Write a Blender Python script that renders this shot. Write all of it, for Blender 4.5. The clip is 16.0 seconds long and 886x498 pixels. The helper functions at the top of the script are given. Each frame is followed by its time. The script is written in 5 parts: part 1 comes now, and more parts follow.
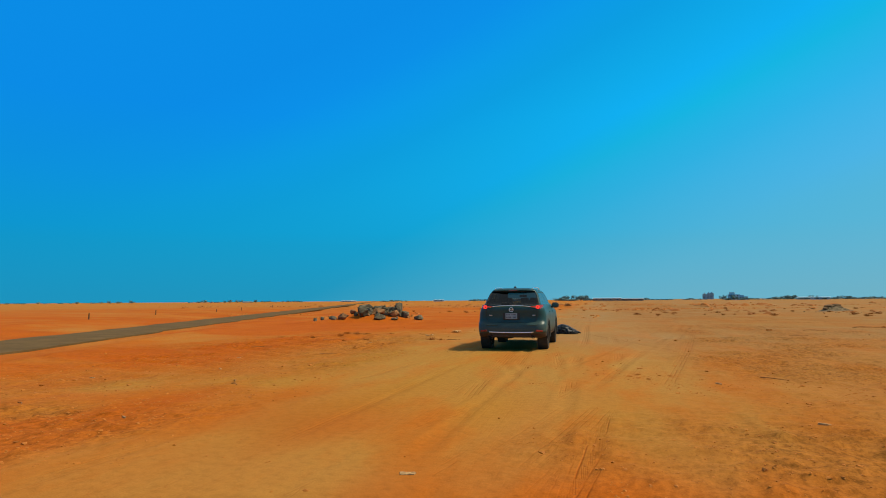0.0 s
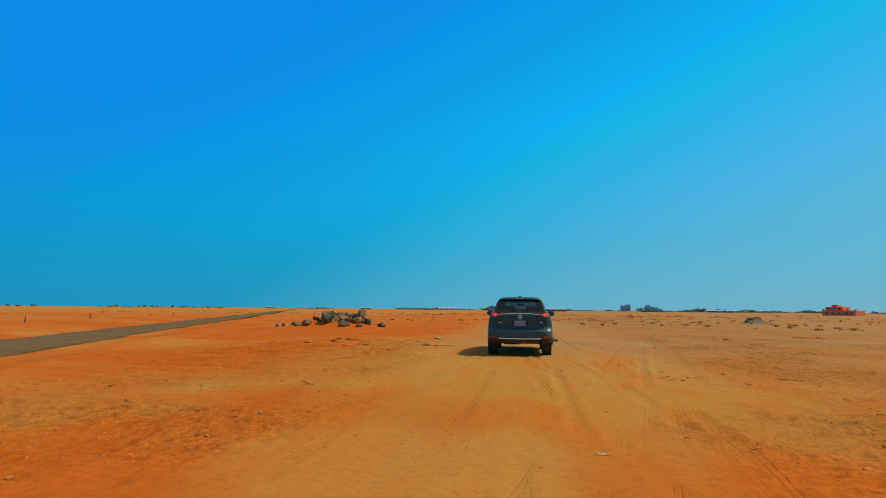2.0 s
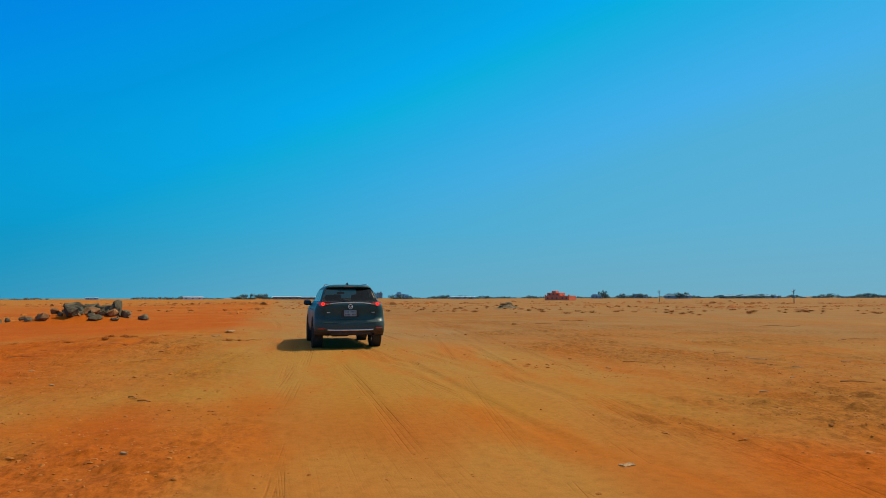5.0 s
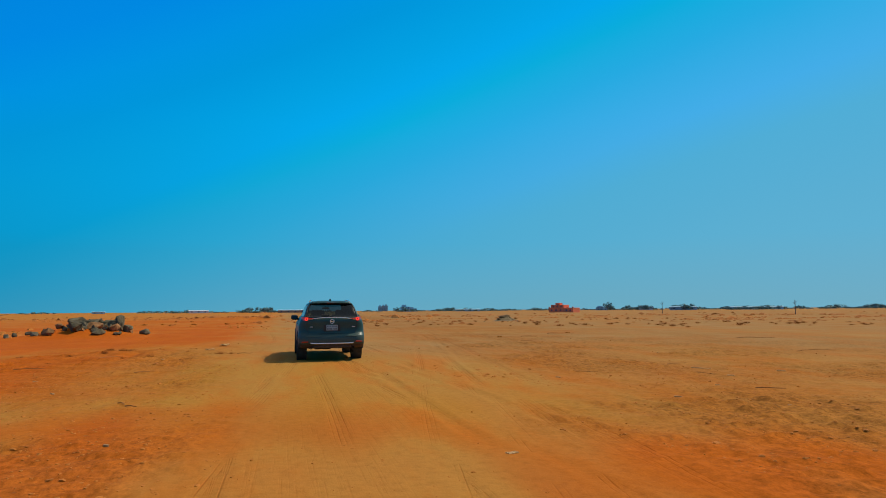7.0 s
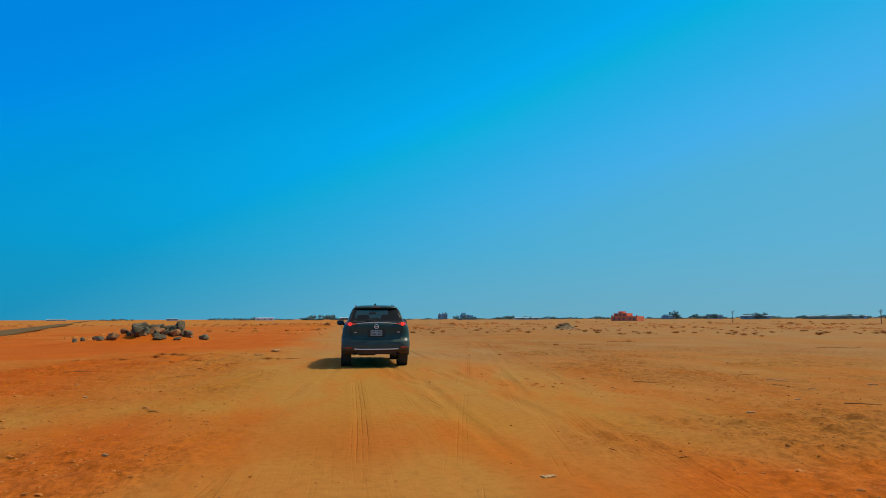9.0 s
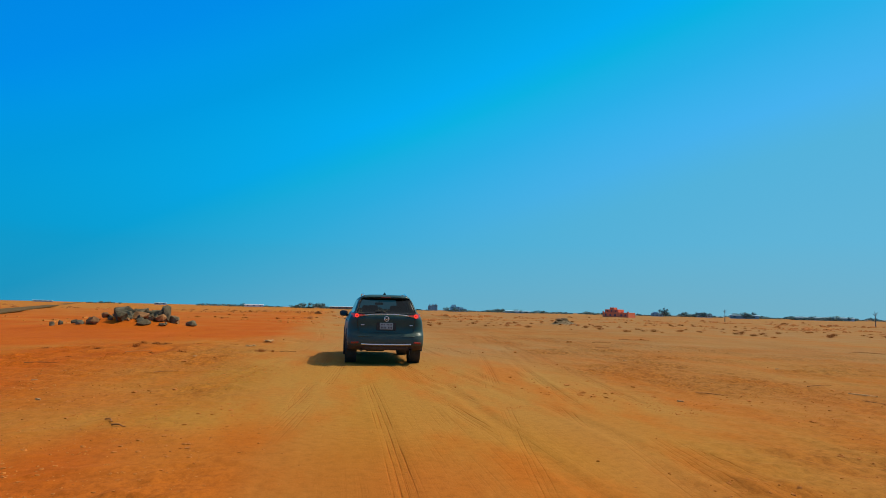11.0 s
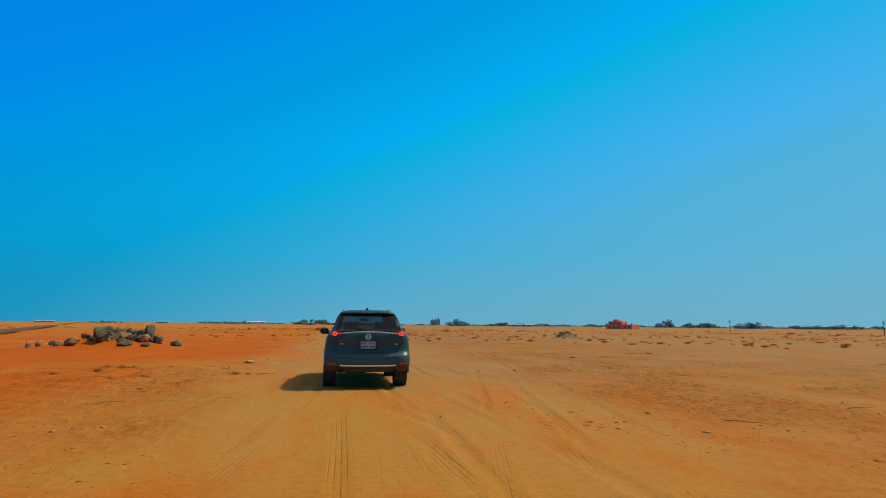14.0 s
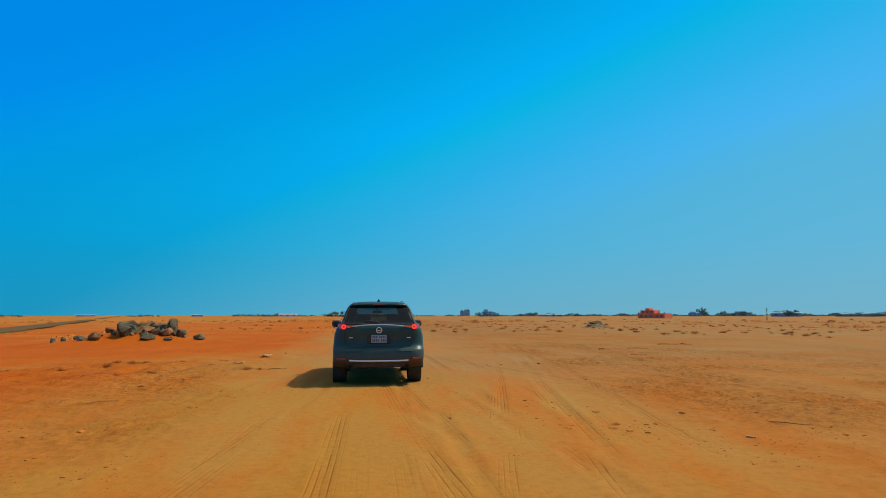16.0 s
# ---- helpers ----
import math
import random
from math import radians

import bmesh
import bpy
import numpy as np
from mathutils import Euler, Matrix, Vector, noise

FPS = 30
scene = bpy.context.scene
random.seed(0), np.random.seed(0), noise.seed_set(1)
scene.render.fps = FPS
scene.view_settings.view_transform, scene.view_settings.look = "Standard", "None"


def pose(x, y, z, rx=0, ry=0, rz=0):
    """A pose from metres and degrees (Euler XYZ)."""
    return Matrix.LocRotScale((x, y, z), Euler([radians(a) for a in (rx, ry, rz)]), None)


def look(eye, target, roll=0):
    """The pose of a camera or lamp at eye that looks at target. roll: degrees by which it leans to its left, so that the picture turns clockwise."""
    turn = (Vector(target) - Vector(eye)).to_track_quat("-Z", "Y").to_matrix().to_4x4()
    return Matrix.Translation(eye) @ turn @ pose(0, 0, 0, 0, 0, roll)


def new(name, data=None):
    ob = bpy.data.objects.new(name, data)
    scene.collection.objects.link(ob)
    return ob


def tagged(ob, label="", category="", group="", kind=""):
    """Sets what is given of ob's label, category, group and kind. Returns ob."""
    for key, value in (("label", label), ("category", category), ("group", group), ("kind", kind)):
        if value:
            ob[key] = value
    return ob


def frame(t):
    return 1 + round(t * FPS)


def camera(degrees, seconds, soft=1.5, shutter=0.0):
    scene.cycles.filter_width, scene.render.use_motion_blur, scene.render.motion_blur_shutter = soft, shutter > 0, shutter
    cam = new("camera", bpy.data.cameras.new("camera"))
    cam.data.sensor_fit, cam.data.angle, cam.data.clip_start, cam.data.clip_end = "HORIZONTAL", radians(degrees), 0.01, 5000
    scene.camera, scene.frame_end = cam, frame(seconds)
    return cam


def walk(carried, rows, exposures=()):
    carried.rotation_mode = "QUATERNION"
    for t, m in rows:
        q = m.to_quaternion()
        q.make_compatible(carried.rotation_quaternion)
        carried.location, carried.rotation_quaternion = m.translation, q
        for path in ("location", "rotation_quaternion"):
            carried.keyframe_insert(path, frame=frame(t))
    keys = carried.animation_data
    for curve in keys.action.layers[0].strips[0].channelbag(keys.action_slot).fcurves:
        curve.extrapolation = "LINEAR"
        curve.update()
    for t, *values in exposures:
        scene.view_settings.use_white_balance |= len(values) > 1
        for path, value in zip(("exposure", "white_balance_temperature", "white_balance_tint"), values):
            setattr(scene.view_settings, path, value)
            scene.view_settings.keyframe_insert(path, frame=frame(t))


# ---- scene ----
cam = camera(72.0, 16.0, soft=0.95)
walk(cam, [
    (0.0, pose(2.518, -17.421, 1.448, 94.819, 0.393, 14.521)),
    (0.5, pose(2.298, -18.283, 1.417, 95.556, 0.737, 14.238)),
    (1.0, pose(1.758, -18.727, 1.434, 94.985, -0.208, 13.380)),
    (1.5, pose(1.004, -18.834, 1.320, 96.974, 0.146, 10.471)),
    (2.0, pose(0.140, -18.685, 1.401, 95.617, -0.465, 7.578)),
    (2.5, pose(-0.729, -18.361, 1.256, 96.582, 0.469, 3.151)),
    (3.0, pose(-1.498, -17.942, 1.331, 95.932, -0.125, -1.411)),
    (3.5, pose(-2.063, -17.510, 1.377, 96.185, -1.021, -6.265)),
    (4.0, pose(-2.320, -17.146, 1.411, 96.284, -1.947, -10.891)),
    (4.2, pose(-2.312, -17.037, 1.389, 95.003, -1.210, -12.392)),
    (6.3, pose(-1.418, -17.890, 1.490, 94.502, 0.357, -16.407)),
    (6.5, pose(-1.435, -18.124, 1.493, 95.502, 0.498, -16.461)),
    (7.0, pose(-1.439, -18.538, 1.484, 95.715, 0.434, -14.656)),
    (7.5, pose(-1.388, -18.712, 1.475, 95.846, 0.401, -12.440)),
    (8.0, pose(-1.282, -18.645, 1.468, 97.131, 2.246, -10.091)),
    (8.5, pose(-1.121, -18.336, 1.413, 95.585, 1.056, -9.109)),
    (9.0, pose(-0.905, -17.786, 1.394, 96.506, 0.212, -9.073)),
    (11.3, pose(-1.344, -15.429, 1.430, 95.242, -1.378, -10.058)),
    (11.5, pose(-1.195, -15.355, 1.430, 94.873, -1.312, -10.051)),
    (12.0, pose(-0.925, -15.144, 1.389, 95.174, -0.676, -11.063)),
    (12.5, pose(-0.777, -14.900, 1.402, 96.062, 0.706, -12.486)),
    (13.0, pose(-0.715, -14.636, 1.504, 95.633, 0.176, -11.555)),
    (13.5, pose(-0.706, -14.361, 1.431, 96.870, 1.241, -10.570)),
    (14.0, pose(-0.715, -14.087, 1.469, 97.054, -0.469, -9.785)),
    (14.5, pose(-0.708, -13.824, 1.470, 94.164, 0.342, -9.747)),
    (15.0, pose(-0.651, -13.584, 1.401, 93.290, 0.294, -9.605)),
    (15.5, pose(-0.509, -13.378, 1.463, 95.766, -0.150, -8.499)),
    (16.0, pose(-0.248, -13.215, 1.491, 96.189, 0.075, -6.999)),
], exposures=[(0.0, 0.08, 6770, 8), (2.0, 0.06, 6770, 8), (4.0, -0.02, 6560, 10), (6.3, -0.08, 6500, 10), (9.0, -0.05, 6500, 10), (11.5, 0.02, 6500, 10), (14.0, -0.02, 6500, 10), (16.0, 0.03, 6500, 10)])

# ---- world and sun ----
SUN_AZ, SUN_EL = radians(76), radians(52)          # clockwise from +y, above the ground
world = bpy.data.worlds.new("desert_sky")
scene.world = world
world.use_nodes = True
wn, wl = world.node_tree.nodes, world.node_tree.links
wn.clear()
sky = wn.new("ShaderNodeTexSky")
sky.sky_type = "NISHITA"
sky.sun_disc = False
sky.sun_elevation, sky.sun_rotation = SUN_EL, SUN_AZ
sky.altitude, sky.air_density, sky.dust_density, sky.ozone_density = 0, 1.0, 1.6, 1.0


def world_maths(op, a, b):
    node = wn.new("ShaderNodeMath")
    node.operation = op
    for sock, v in zip(node.inputs, (a, b)):
        if isinstance(v, (int, float)):
            sock.default_value = v
        else:
            wl.new(v, sock)
    return node.outputs[0]


def world_ramp(fac, stops):
    node = wn.new("ShaderNodeValToRGB")
    while len(node.color_ramp.elements) < len(stops):
        node.color_ramp.elements.new(0.5)
    for stop, (place, colour) in zip(node.color_ramp.elements, stops):
        stop.position, stop.color = place, (*colour, 1)
    wl.new(fac, node.inputs[0])
    return node.outputs[0]


# the deep, strongly tinted blue of this sky: clear air above, dust haze towards the horizon, and the white glare round the sun
lum = wn.new("ShaderNodeRGBToBW")
wl.new(sky.outputs[0], lum.inputs[0])
light = world_maths("MULTIPLY", lum.outputs[0], 0.1)
# towards the ground the blue pales with dust, most on the sun's side
way = wn.new("ShaderNodeTexCoord")
split = wn.new("ShaderNodeSeparateXYZ")
wl.new(way.outputs["Generated"], split.inputs[0])
sunward = world_maths("ADD", world_maths("MULTIPLY", split.outputs[0], math.sin(SUN_AZ)), world_maths("MULTIPLY", split.outputs[1], math.cos(SUN_AZ)))
rise = split.outputs[2]


def world_mix(fac, a, b):
    node = wn.new("ShaderNodeMix")
    node.data_type = "RGBA"
    for sock, src in ((node.inputs[0], fac), (node.inputs[6], a), (node.inputs[7], b)):
        wl.new(src, sock)
    return node.outputs[2]


# the paling runs aslant: it climbs towards the sun
slant = world_maths("SUBTRACT", sunward, world_maths("MULTIPLY", rise, 2.1))
slant = world_maths("ADD", world_maths("MULTIPLY", slant, 0.5), 0.5)
dusty = world_ramp(slant, [(0.15, (0.008, 0.270, 0.50)), (0.38, (0.012, 0.285, 0.50)), (0.50, (0.060, 0.350, 0.54)), (0.62, (0.115, 0.400, 0.57)), (0.80, (0.150, 0.415, 0.555)), (1.0, (0.18, 0.44, 0.58))])
hazy = world_ramp(slant, [(0.10, (0.001, 0.290, 0.60)), (0.35, (0.003, 0.330, 0.62)), (0.46, (0.025, 0.385, 0.645)), (0.60, (0.070, 0.420, 0.665)), (0.78, (0.112, 0.447, 0.67)), (1.0, (0.15, 0.47, 0.70))])
clearer = world_ramp(slant, [(0.0, (0.0, 0.245, 0.78)), (0.07, (0.0, 0.262, 0.80)), (0.14, (0.0, 0.305, 0.79)), (0.20, (0.0, 0.322, 0.75)), (0.275, (0.0005, 0.372, 0.80)), (0.335, (0.001, 0.405, 0.87)), (0.385, (0.003, 0.437, 0.76)),
                             (0.46, (0.02, 0.425, 0.80)), (0.575, (0.06, 0.440, 0.85)), (0.65, (0.085, 0.445, 0.72)), (0.80, (0.115, 0.450, 0.70)), (1.0, (0.15, 0.47, 0.74))])
low_air = world_mix(world_ramp(rise, [(0.0, (0, 0, 0)), (0.11, (1, 1, 1))]), dusty, hazy)
mid_air = world_mix(world_ramp(rise, [(0.09, (0, 0, 0)), (0.19, (0.6, 0.6, 0.6)), (0.29, (1, 1, 1))]), low_air, clearer)
overhead = world_ramp(light, [(0.12, (0.25, 0.31, 0.38)), (0.35, (0.30, 0.36, 0.42)), (0.75, (0.40, 0.44, 0.46))])
air = world_mix(world_ramp(rise, [(0.50, (0, 0, 0)), (0.78, (1, 1, 1))]), mid_air, overhead)
bg = wn.new("ShaderNodeBackground")
bg.inputs["Strength"].default_value = 1.0
wl.new(air, bg.inputs["Color"])
glare = wn.new("ShaderNodeBackground")
glare.inputs["Color"].default_value = (1.0, 0.88, 0.72, 1)
over = world_maths("MAXIMUM", world_maths("SUBTRACT", light, 0.76), 0.0)
wl.new(world_maths("MINIMUM", world_maths("MULTIPLY", world_maths("MULTIPLY", over, over), 12.0), 12.0), glare.inputs["Strength"])
both = wn.new("ShaderNodeAddShader")
wl.new(bg.outputs[0], both.inputs[0])
wl.new(glare.outputs[0], both.inputs[1])
wo = wn.new("ShaderNodeOutputWorld")
wl.new(both.outputs[0], wo.inputs["Surface"])

sun = new("sun", bpy.data.lights.new("sun", "SUN"))
sun.data.energy, sun.data.angle, sun.data.color = 2.62, radians(0.6), (1.0, 0.90, 0.74)
sun.matrix_world = look((math.sin(SUN_AZ) * 60, math.cos(SUN_AZ) * 60, math.tan(SUN_EL) * 60), (0, 0, 0))

# ---- materials ----
def material(name, rough=0.8, metal=0.0, colour=(0.5, 0.5, 0.5)):
    m = bpy.data.materials.new(name)
    m.use_nodes = True
    b = m.node_tree.nodes["Principled BSDF"]
    b.inputs["Base Color"].default_value = (*colour, 1)
    b.inputs["Roughness"].default_value = rough
    b.inputs["Metallic"].default_value = metal
    return m, m.node_tree.nodes, m.node_tree.links, b


def noise_node(n, l, scale, detail=4.0, rough=0.55, coord="Object", stretch=None):
    tc = n.new("ShaderNodeTexCoord")
    t = n.new("ShaderNodeTexNoise")
    t.inputs["Scale"].default_value = scale
    t.inputs["Detail"].default_value = detail
    t.inputs["Roughness"].default_value = rough
    if stretch:
        mp = n.new("ShaderNodeMapping")
        mp.inputs["Scale"].default_value = stretch
        l.new(tc.outputs[coord], mp.inputs["Vector"])
        l.new(mp.outputs[0], t.inputs["Vector"])
    else:
        l.new(tc.outputs[coord], t.inputs["Vector"])
    return t.outputs["Fac"]


def ramp(n, l, fac, *stops):
    r = n.new("ShaderNodeValToRGB")
    e = r.color_ramp.elements
    while len(e) < len(stops):
        e.new(0.5)
    for k, (p, c) in zip(e, stops):
        k.position, k.color = p, (*c, 1) if len(c) == 3 else c
    l.new(fac, r.inputs[0])
    return r.outputs[0]


def grey(v):
    return (v, v, v)


def mixed(n, l, fac, a, b, mode="MIX"):
    m = n.new("ShaderNodeMix")
    m.data_type, m.blend_type = "RGBA", mode
    for sock, v in ((m.inputs[0], fac), (m.inputs[6], a), (m.inputs[7], b)):
        if isinstance(v, (int, float)):
            sock.default_value = v
        elif isinstance(v, tuple):
            sock.default_value = (*v, 1)
        else:
            l.new(v, sock)
    return m.outputs[2]


def maths(n, l, op, a, b=0.0):
    m = n.new("ShaderNodeMath")
    m.operation = op
    for sock, v in zip(m.inputs, (a, b)):
        if isinstance(v, (int, float)):
            sock.default_value = v
        else:
            l.new(v, sock)
    return m.outputs[0]


def bumped(n, l, b, height, strength=0.4, distance=0.02):
    k = n.new("ShaderNodeBump")
    k.inputs["Strength"].default_value = strength
    k.inputs["Distance"].default_value = distance
    l.new(height, k.inputs["Height"])
    l.new(k.outputs[0], b.inputs["Normal"])


def simple(name, colour, rough=0.7, metal=0.0, vary=0.25, scale=6.0, bump=0.0, coord="Object", per_object=0.0, spec=0.2):
    """A plain stuff whose colour wanders at two scales."""
    m, n, l, b = material(name, rough, metal, colour)
    big, fine = noise_node(n, l, scale, 3, coord=coord), noise_node(n, l, scale * 9, 4, coord=coord)
    both = maths(n, l, "ADD", maths(n, l, "MULTIPLY", big, 0.65), maths(n, l, "MULTIPLY", fine, 0.35))
    b.inputs["Specular IOR Level"].default_value = spec
    lo = tuple(c * (1 - vary) for c in colour)
    hi = tuple(min(1, c * (1 + vary)) for c in colour)
    col = ramp(n, l, both, (0.3, lo), (0.7, hi))
    if per_object:
        oi = n.new("ShaderNodeObjectInfo")
        k = maths(n, l, "ADD", maths(n, l, "MULTIPLY", oi.outputs["Random"], per_object), 1 - per_object / 2)
        cc = n.new("ShaderNodeCombineColor")
        for s in cc.inputs:
            l.new(k, s)
        col = mixed(n, l, 1.0, col, cc.outputs[0], "MULTIPLY")
    l.new(col, b.inputs["Base Color"])
    if bump:
        bumped(n, l, b, both, bump, 0.02)
    return m


def sand_material():
    m, n, l, b = material("sand", 0.95)
    b.inputs["Specular IOR Level"].default_value = 0.02
    at = n.new("ShaderNodeAttribute")
    at.attribute_name = "packed"
    tr = n.new("ShaderNodeAttribute")
    tr.attribute_name = "tread"
    wide = noise_node(n, l, 0.035, 5, 0.6)
    mid = noise_node(n, l, 0.45, 5, 0.6, stretch=(1.0, 0.45, 1.0))
    fine = noise_node(n, l, 9.0, 6, 0.65)
    grain = noise_node(n, l, 70.0, 3, 0.6)
    loose = ramp(n, l, mid, (0.32, (0.46, 0.105, 0.010)), (0.52, (0.47, 0.136, 0.015)), (0.72, (0.48, 0.165, 0.022)))
    firm = ramp(n, l, mid, (0.3, (0.41, 0.165, 0.026)), (0.55, (0.42, 0.196, 0.038)), (0.75, (0.44, 0.228, 0.050)))
    col = mixed(n, l, at.outputs["Fac"], loose, firm)
    col = mixed(n, l, ramp(n, l, wide, (0.40, grey(0.0)), (0.64, grey(0.5))), col, (0.42, 0.200, 0.045))
    ru = n.new("ShaderNodeAttribute")
    ru.attribute_name = "ruddy"
    oc = n.new("ShaderNodeAttribute")
    oc.attribute_name = "ochre"
    col = mixed(n, l, oc.outputs["Fac"], col, ramp(n, l, mid, (0.3, (0.41, 0.178, 0.022)), (0.7, (0.43, 0.218, 0.034))))
    col = mixed(n, l, ru.outputs["Fac"], col, ramp(n, l, mid, (0.35, (0.40, 0.072, 0.005)), (0.65, (0.50, 0.095, 0.007))))
    # tan of the airborne dust haze, mixed into the sand's own colour
    pl = n.new("ShaderNodeAttribute")
    pl.attribute_name = "pale"
    col = mixed(n, l, pl.outputs["Fac"], col, ramp(n, l, mid, (0.3, (0.325, 0.170, 0.054)), (0.7, (0.355, 0.205, 0.080))))
    # blotches of deeper orange sand in the paler ground
    blotch = ramp(n, l, noise_node(n, l, 0.55, 6, 0.62, stretch=(1.0, 0.35, 1.0)), (0.46, grey(0.0)), (0.62, grey(0.6)))
    blotch = maths(n, l, "MULTIPLY", blotch, maths(n, l, "SUBTRACT", 1.0, maths(n, l, "MULTIPLY", pl.outputs["Fac"], 0.6)))
    col = mixed(n, l, blotch, col, (0.47, 0.112, 0.008))
    col = mixed(n, l, 0.5, col, ramp(n, l, fine, (0.25, grey(0.60)), (0.5, grey(1.0)), (0.8, grey(1.18))), "MULTIPLY")
    col = mixed(n, l, 0.35, col, ramp(n, l, grain, (0.3, grey(0.7)), (0.7, grey(1.2))), "MULTIPLY")
    # crumbs of darker earth
    vo = n.new("ShaderNodeTexVoronoi")
    vo.inputs["Scale"].default_value = 7.0
    tc = n.new("ShaderNodeTexCoord")
    l.new(tc.outputs["Object"], vo.inputs["Vector"])
    crumb = ramp(n, l, vo.outputs["Distance"], (0.05, grey(1.0)), (0.12, grey(0.0)))
    few = ramp(n, l, noise_node(n, l, 0.7, 3), (0.48, grey(0.0)), (0.64, grey(0.75)))
    gr = n.new("ShaderNodeAttribute")
    gr.attribute_name = "grit"
    rough = ramp(n, l, noise_node(n, l, 5.0, 6, 0.75, stretch=(1.0, 0.55, 1.0)), (0.34, grey(0.62)), (0.50, grey(1.0)), (0.68, grey(1.15)))
    col = mixed(n, l, maths(n, l, "MULTIPLY", gr.outputs["Fac"], maths(n, l, "MAXIMUM", maths(n, l, "SUBTRACT", 0.6, ru.outputs["Fac"]), 0.0)), col, (0.34, 0.122, 0.020))
    col = mixed(n, l, gr.outputs["Fac"], col, mixed(n, l, 1.0, col, rough, "MULTIPLY"))
    speck = ramp(n, l, noise_node(n, l, 17.0, 4, 0.7, stretch=(1.0, 0.6, 1.0)), (0.36, grey(0.40)), (0.50, grey(0.92)), (0.66, grey(1.25)))
    col = mixed(n, l, maths(n, l, "MULTIPLY", gr.outputs["Fac"], 0.65), col, mixed(n, l, 1.0, col, speck, "MULTIPLY"))
    few = maths(n, l, "MAXIMUM", few, maths(n, l, "MULTIPLY", gr.outputs["Fac"], 0.8))
    col = mixed(n, l, maths(n, l, "MULTIPLY", crumb, few), col, (0.20, 0.075, 0.022))
    vb = n.new("ShaderNodeTexVoronoi")
    vb.inputs["Scale"].default_value = 4.2
    warp = n.new("ShaderNodeMapping")
    warp.inputs["Scale"].default_value = (1.0, 0.7, 1.0)
    l.new(tc.outputs["Object"], warp.inputs["Vector"])
    l.new(warp.outputs[0], vb.inputs["Vector"])
    lump = ramp(n, l, maths(n, l, "ADD", vb.outputs["Distance"], maths(n, l, "MULTIPLY", fine, 0.35)), (0.22, grey(1.0)), (0.34, grey(0.0)))
    col = mixed(n, l, maths(n, l, "MULTIPLY", lump, maths(n, l, "MULTIPLY", gr.outputs["Fac"], 0.35)), col, (0.26, 0.08, 0.015))
    # relief: grain, and the fine grooves that tyres leave along their way
    la = n.new("ShaderNodeAttribute")
    la.attribute_name = "across"
    place = n.new("ShaderNodeSeparateXYZ")
    l.new(tc.outputs["Object"], place.inputs[0])
    lane = n.new("ShaderNodeCombineXYZ")
    l.new(maths(n, l, "MULTIPLY", la.outputs["Fac"], 2.6), lane.inputs[0])
    l.new(maths(n, l, "MULTIPLY", place.outputs[1], 0.55), lane.inputs[1])
    scrape = n.new("ShaderNodeTexNoise")
    scrape.inputs["Scale"].default_value, scrape.inputs["Detail"].default_value = 1.6, 3.0
    l.new(lane.outputs[0], scrape.inputs["Vector"])
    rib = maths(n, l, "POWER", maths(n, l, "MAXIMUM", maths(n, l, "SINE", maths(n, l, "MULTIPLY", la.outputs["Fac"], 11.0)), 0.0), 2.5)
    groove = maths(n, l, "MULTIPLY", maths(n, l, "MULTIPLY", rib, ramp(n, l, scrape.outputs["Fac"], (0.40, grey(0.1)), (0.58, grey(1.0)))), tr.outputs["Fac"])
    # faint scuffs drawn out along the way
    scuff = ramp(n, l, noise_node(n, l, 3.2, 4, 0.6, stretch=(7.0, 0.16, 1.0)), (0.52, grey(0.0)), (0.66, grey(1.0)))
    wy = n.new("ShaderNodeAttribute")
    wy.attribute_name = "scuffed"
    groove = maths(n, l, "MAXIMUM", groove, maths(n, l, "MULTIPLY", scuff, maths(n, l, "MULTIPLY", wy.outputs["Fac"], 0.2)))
    h = maths(n, l, "ADD", maths(n, l, "MULTIPLY", fine, 0.8), maths(n, l, "MULTIPLY", grain, 0.22))
    h = maths(n, l, "ADD", h, maths(n, l, "MULTIPLY", groove, -1.0))
    bumped(n, l, b, h, 0.42, 0.035)
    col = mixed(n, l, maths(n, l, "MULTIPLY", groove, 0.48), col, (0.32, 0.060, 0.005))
    l.new(col, b.inputs["Base Color"])
    return m


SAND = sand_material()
ASPHALT = simple("asphalt", (0.14, 0.085, 0.032), 0.95, vary=0.25, scale=0.8, bump=0.2, spec=0.03)
ROCK = simple("grey_boulder", (0.135, 0.108, 0.062), 0.92, vary=0.6, scale=3.0, bump=1.0, per_object=0.6, spec=0.08)
BROWNROCK = simple("brown_boulder", (0.24, 0.115, 0.045), 0.92, vary=0.5, scale=3.0, bump=0.8, per_object=0.5, spec=0.08)
CLOD = simple("earth_clod", (0.46, 0.150, 0.022), 0.95, vary=0.35, scale=5, bump=0.4)
TWIG = simple("dry_twig", (0.38, 0.120, 0.020), 0.9, vary=0.3, scale=4, per_object=0.4)
STICK = simple("weathered_wood", (0.30, 0.125, 0.035), 0.85, vary=0.4, scale=5, bump=0.3, per_object=0.4)
RUBBLE = simple("grey_rubble", (0.20, 0.135, 0.065), 0.9, vary=0.45, scale=4, bump=0.5, per_object=0.7)
SACK = simple("brown_sacking", (0.17, 0.095, 0.04), 0.9, vary=0.35, scale=3, bump=0.4)
SCRAP = simple("pale_litter", (0.48, 0.27, 0.10), 0.7, vary=0.2, scale=8, per_object=0.4)
REDWALL = simple("red_render", (0.78, 0.19, 0.085), 0.9, vary=0.12, scale=0.3)
# grey walls with the blue of distance haze put into the colour
HAZEWALL = simple("hazed_grey_render", (0.29, 0.43, 0.47), 0.9, vary=0.2, scale=0.2, per_object=0.4)
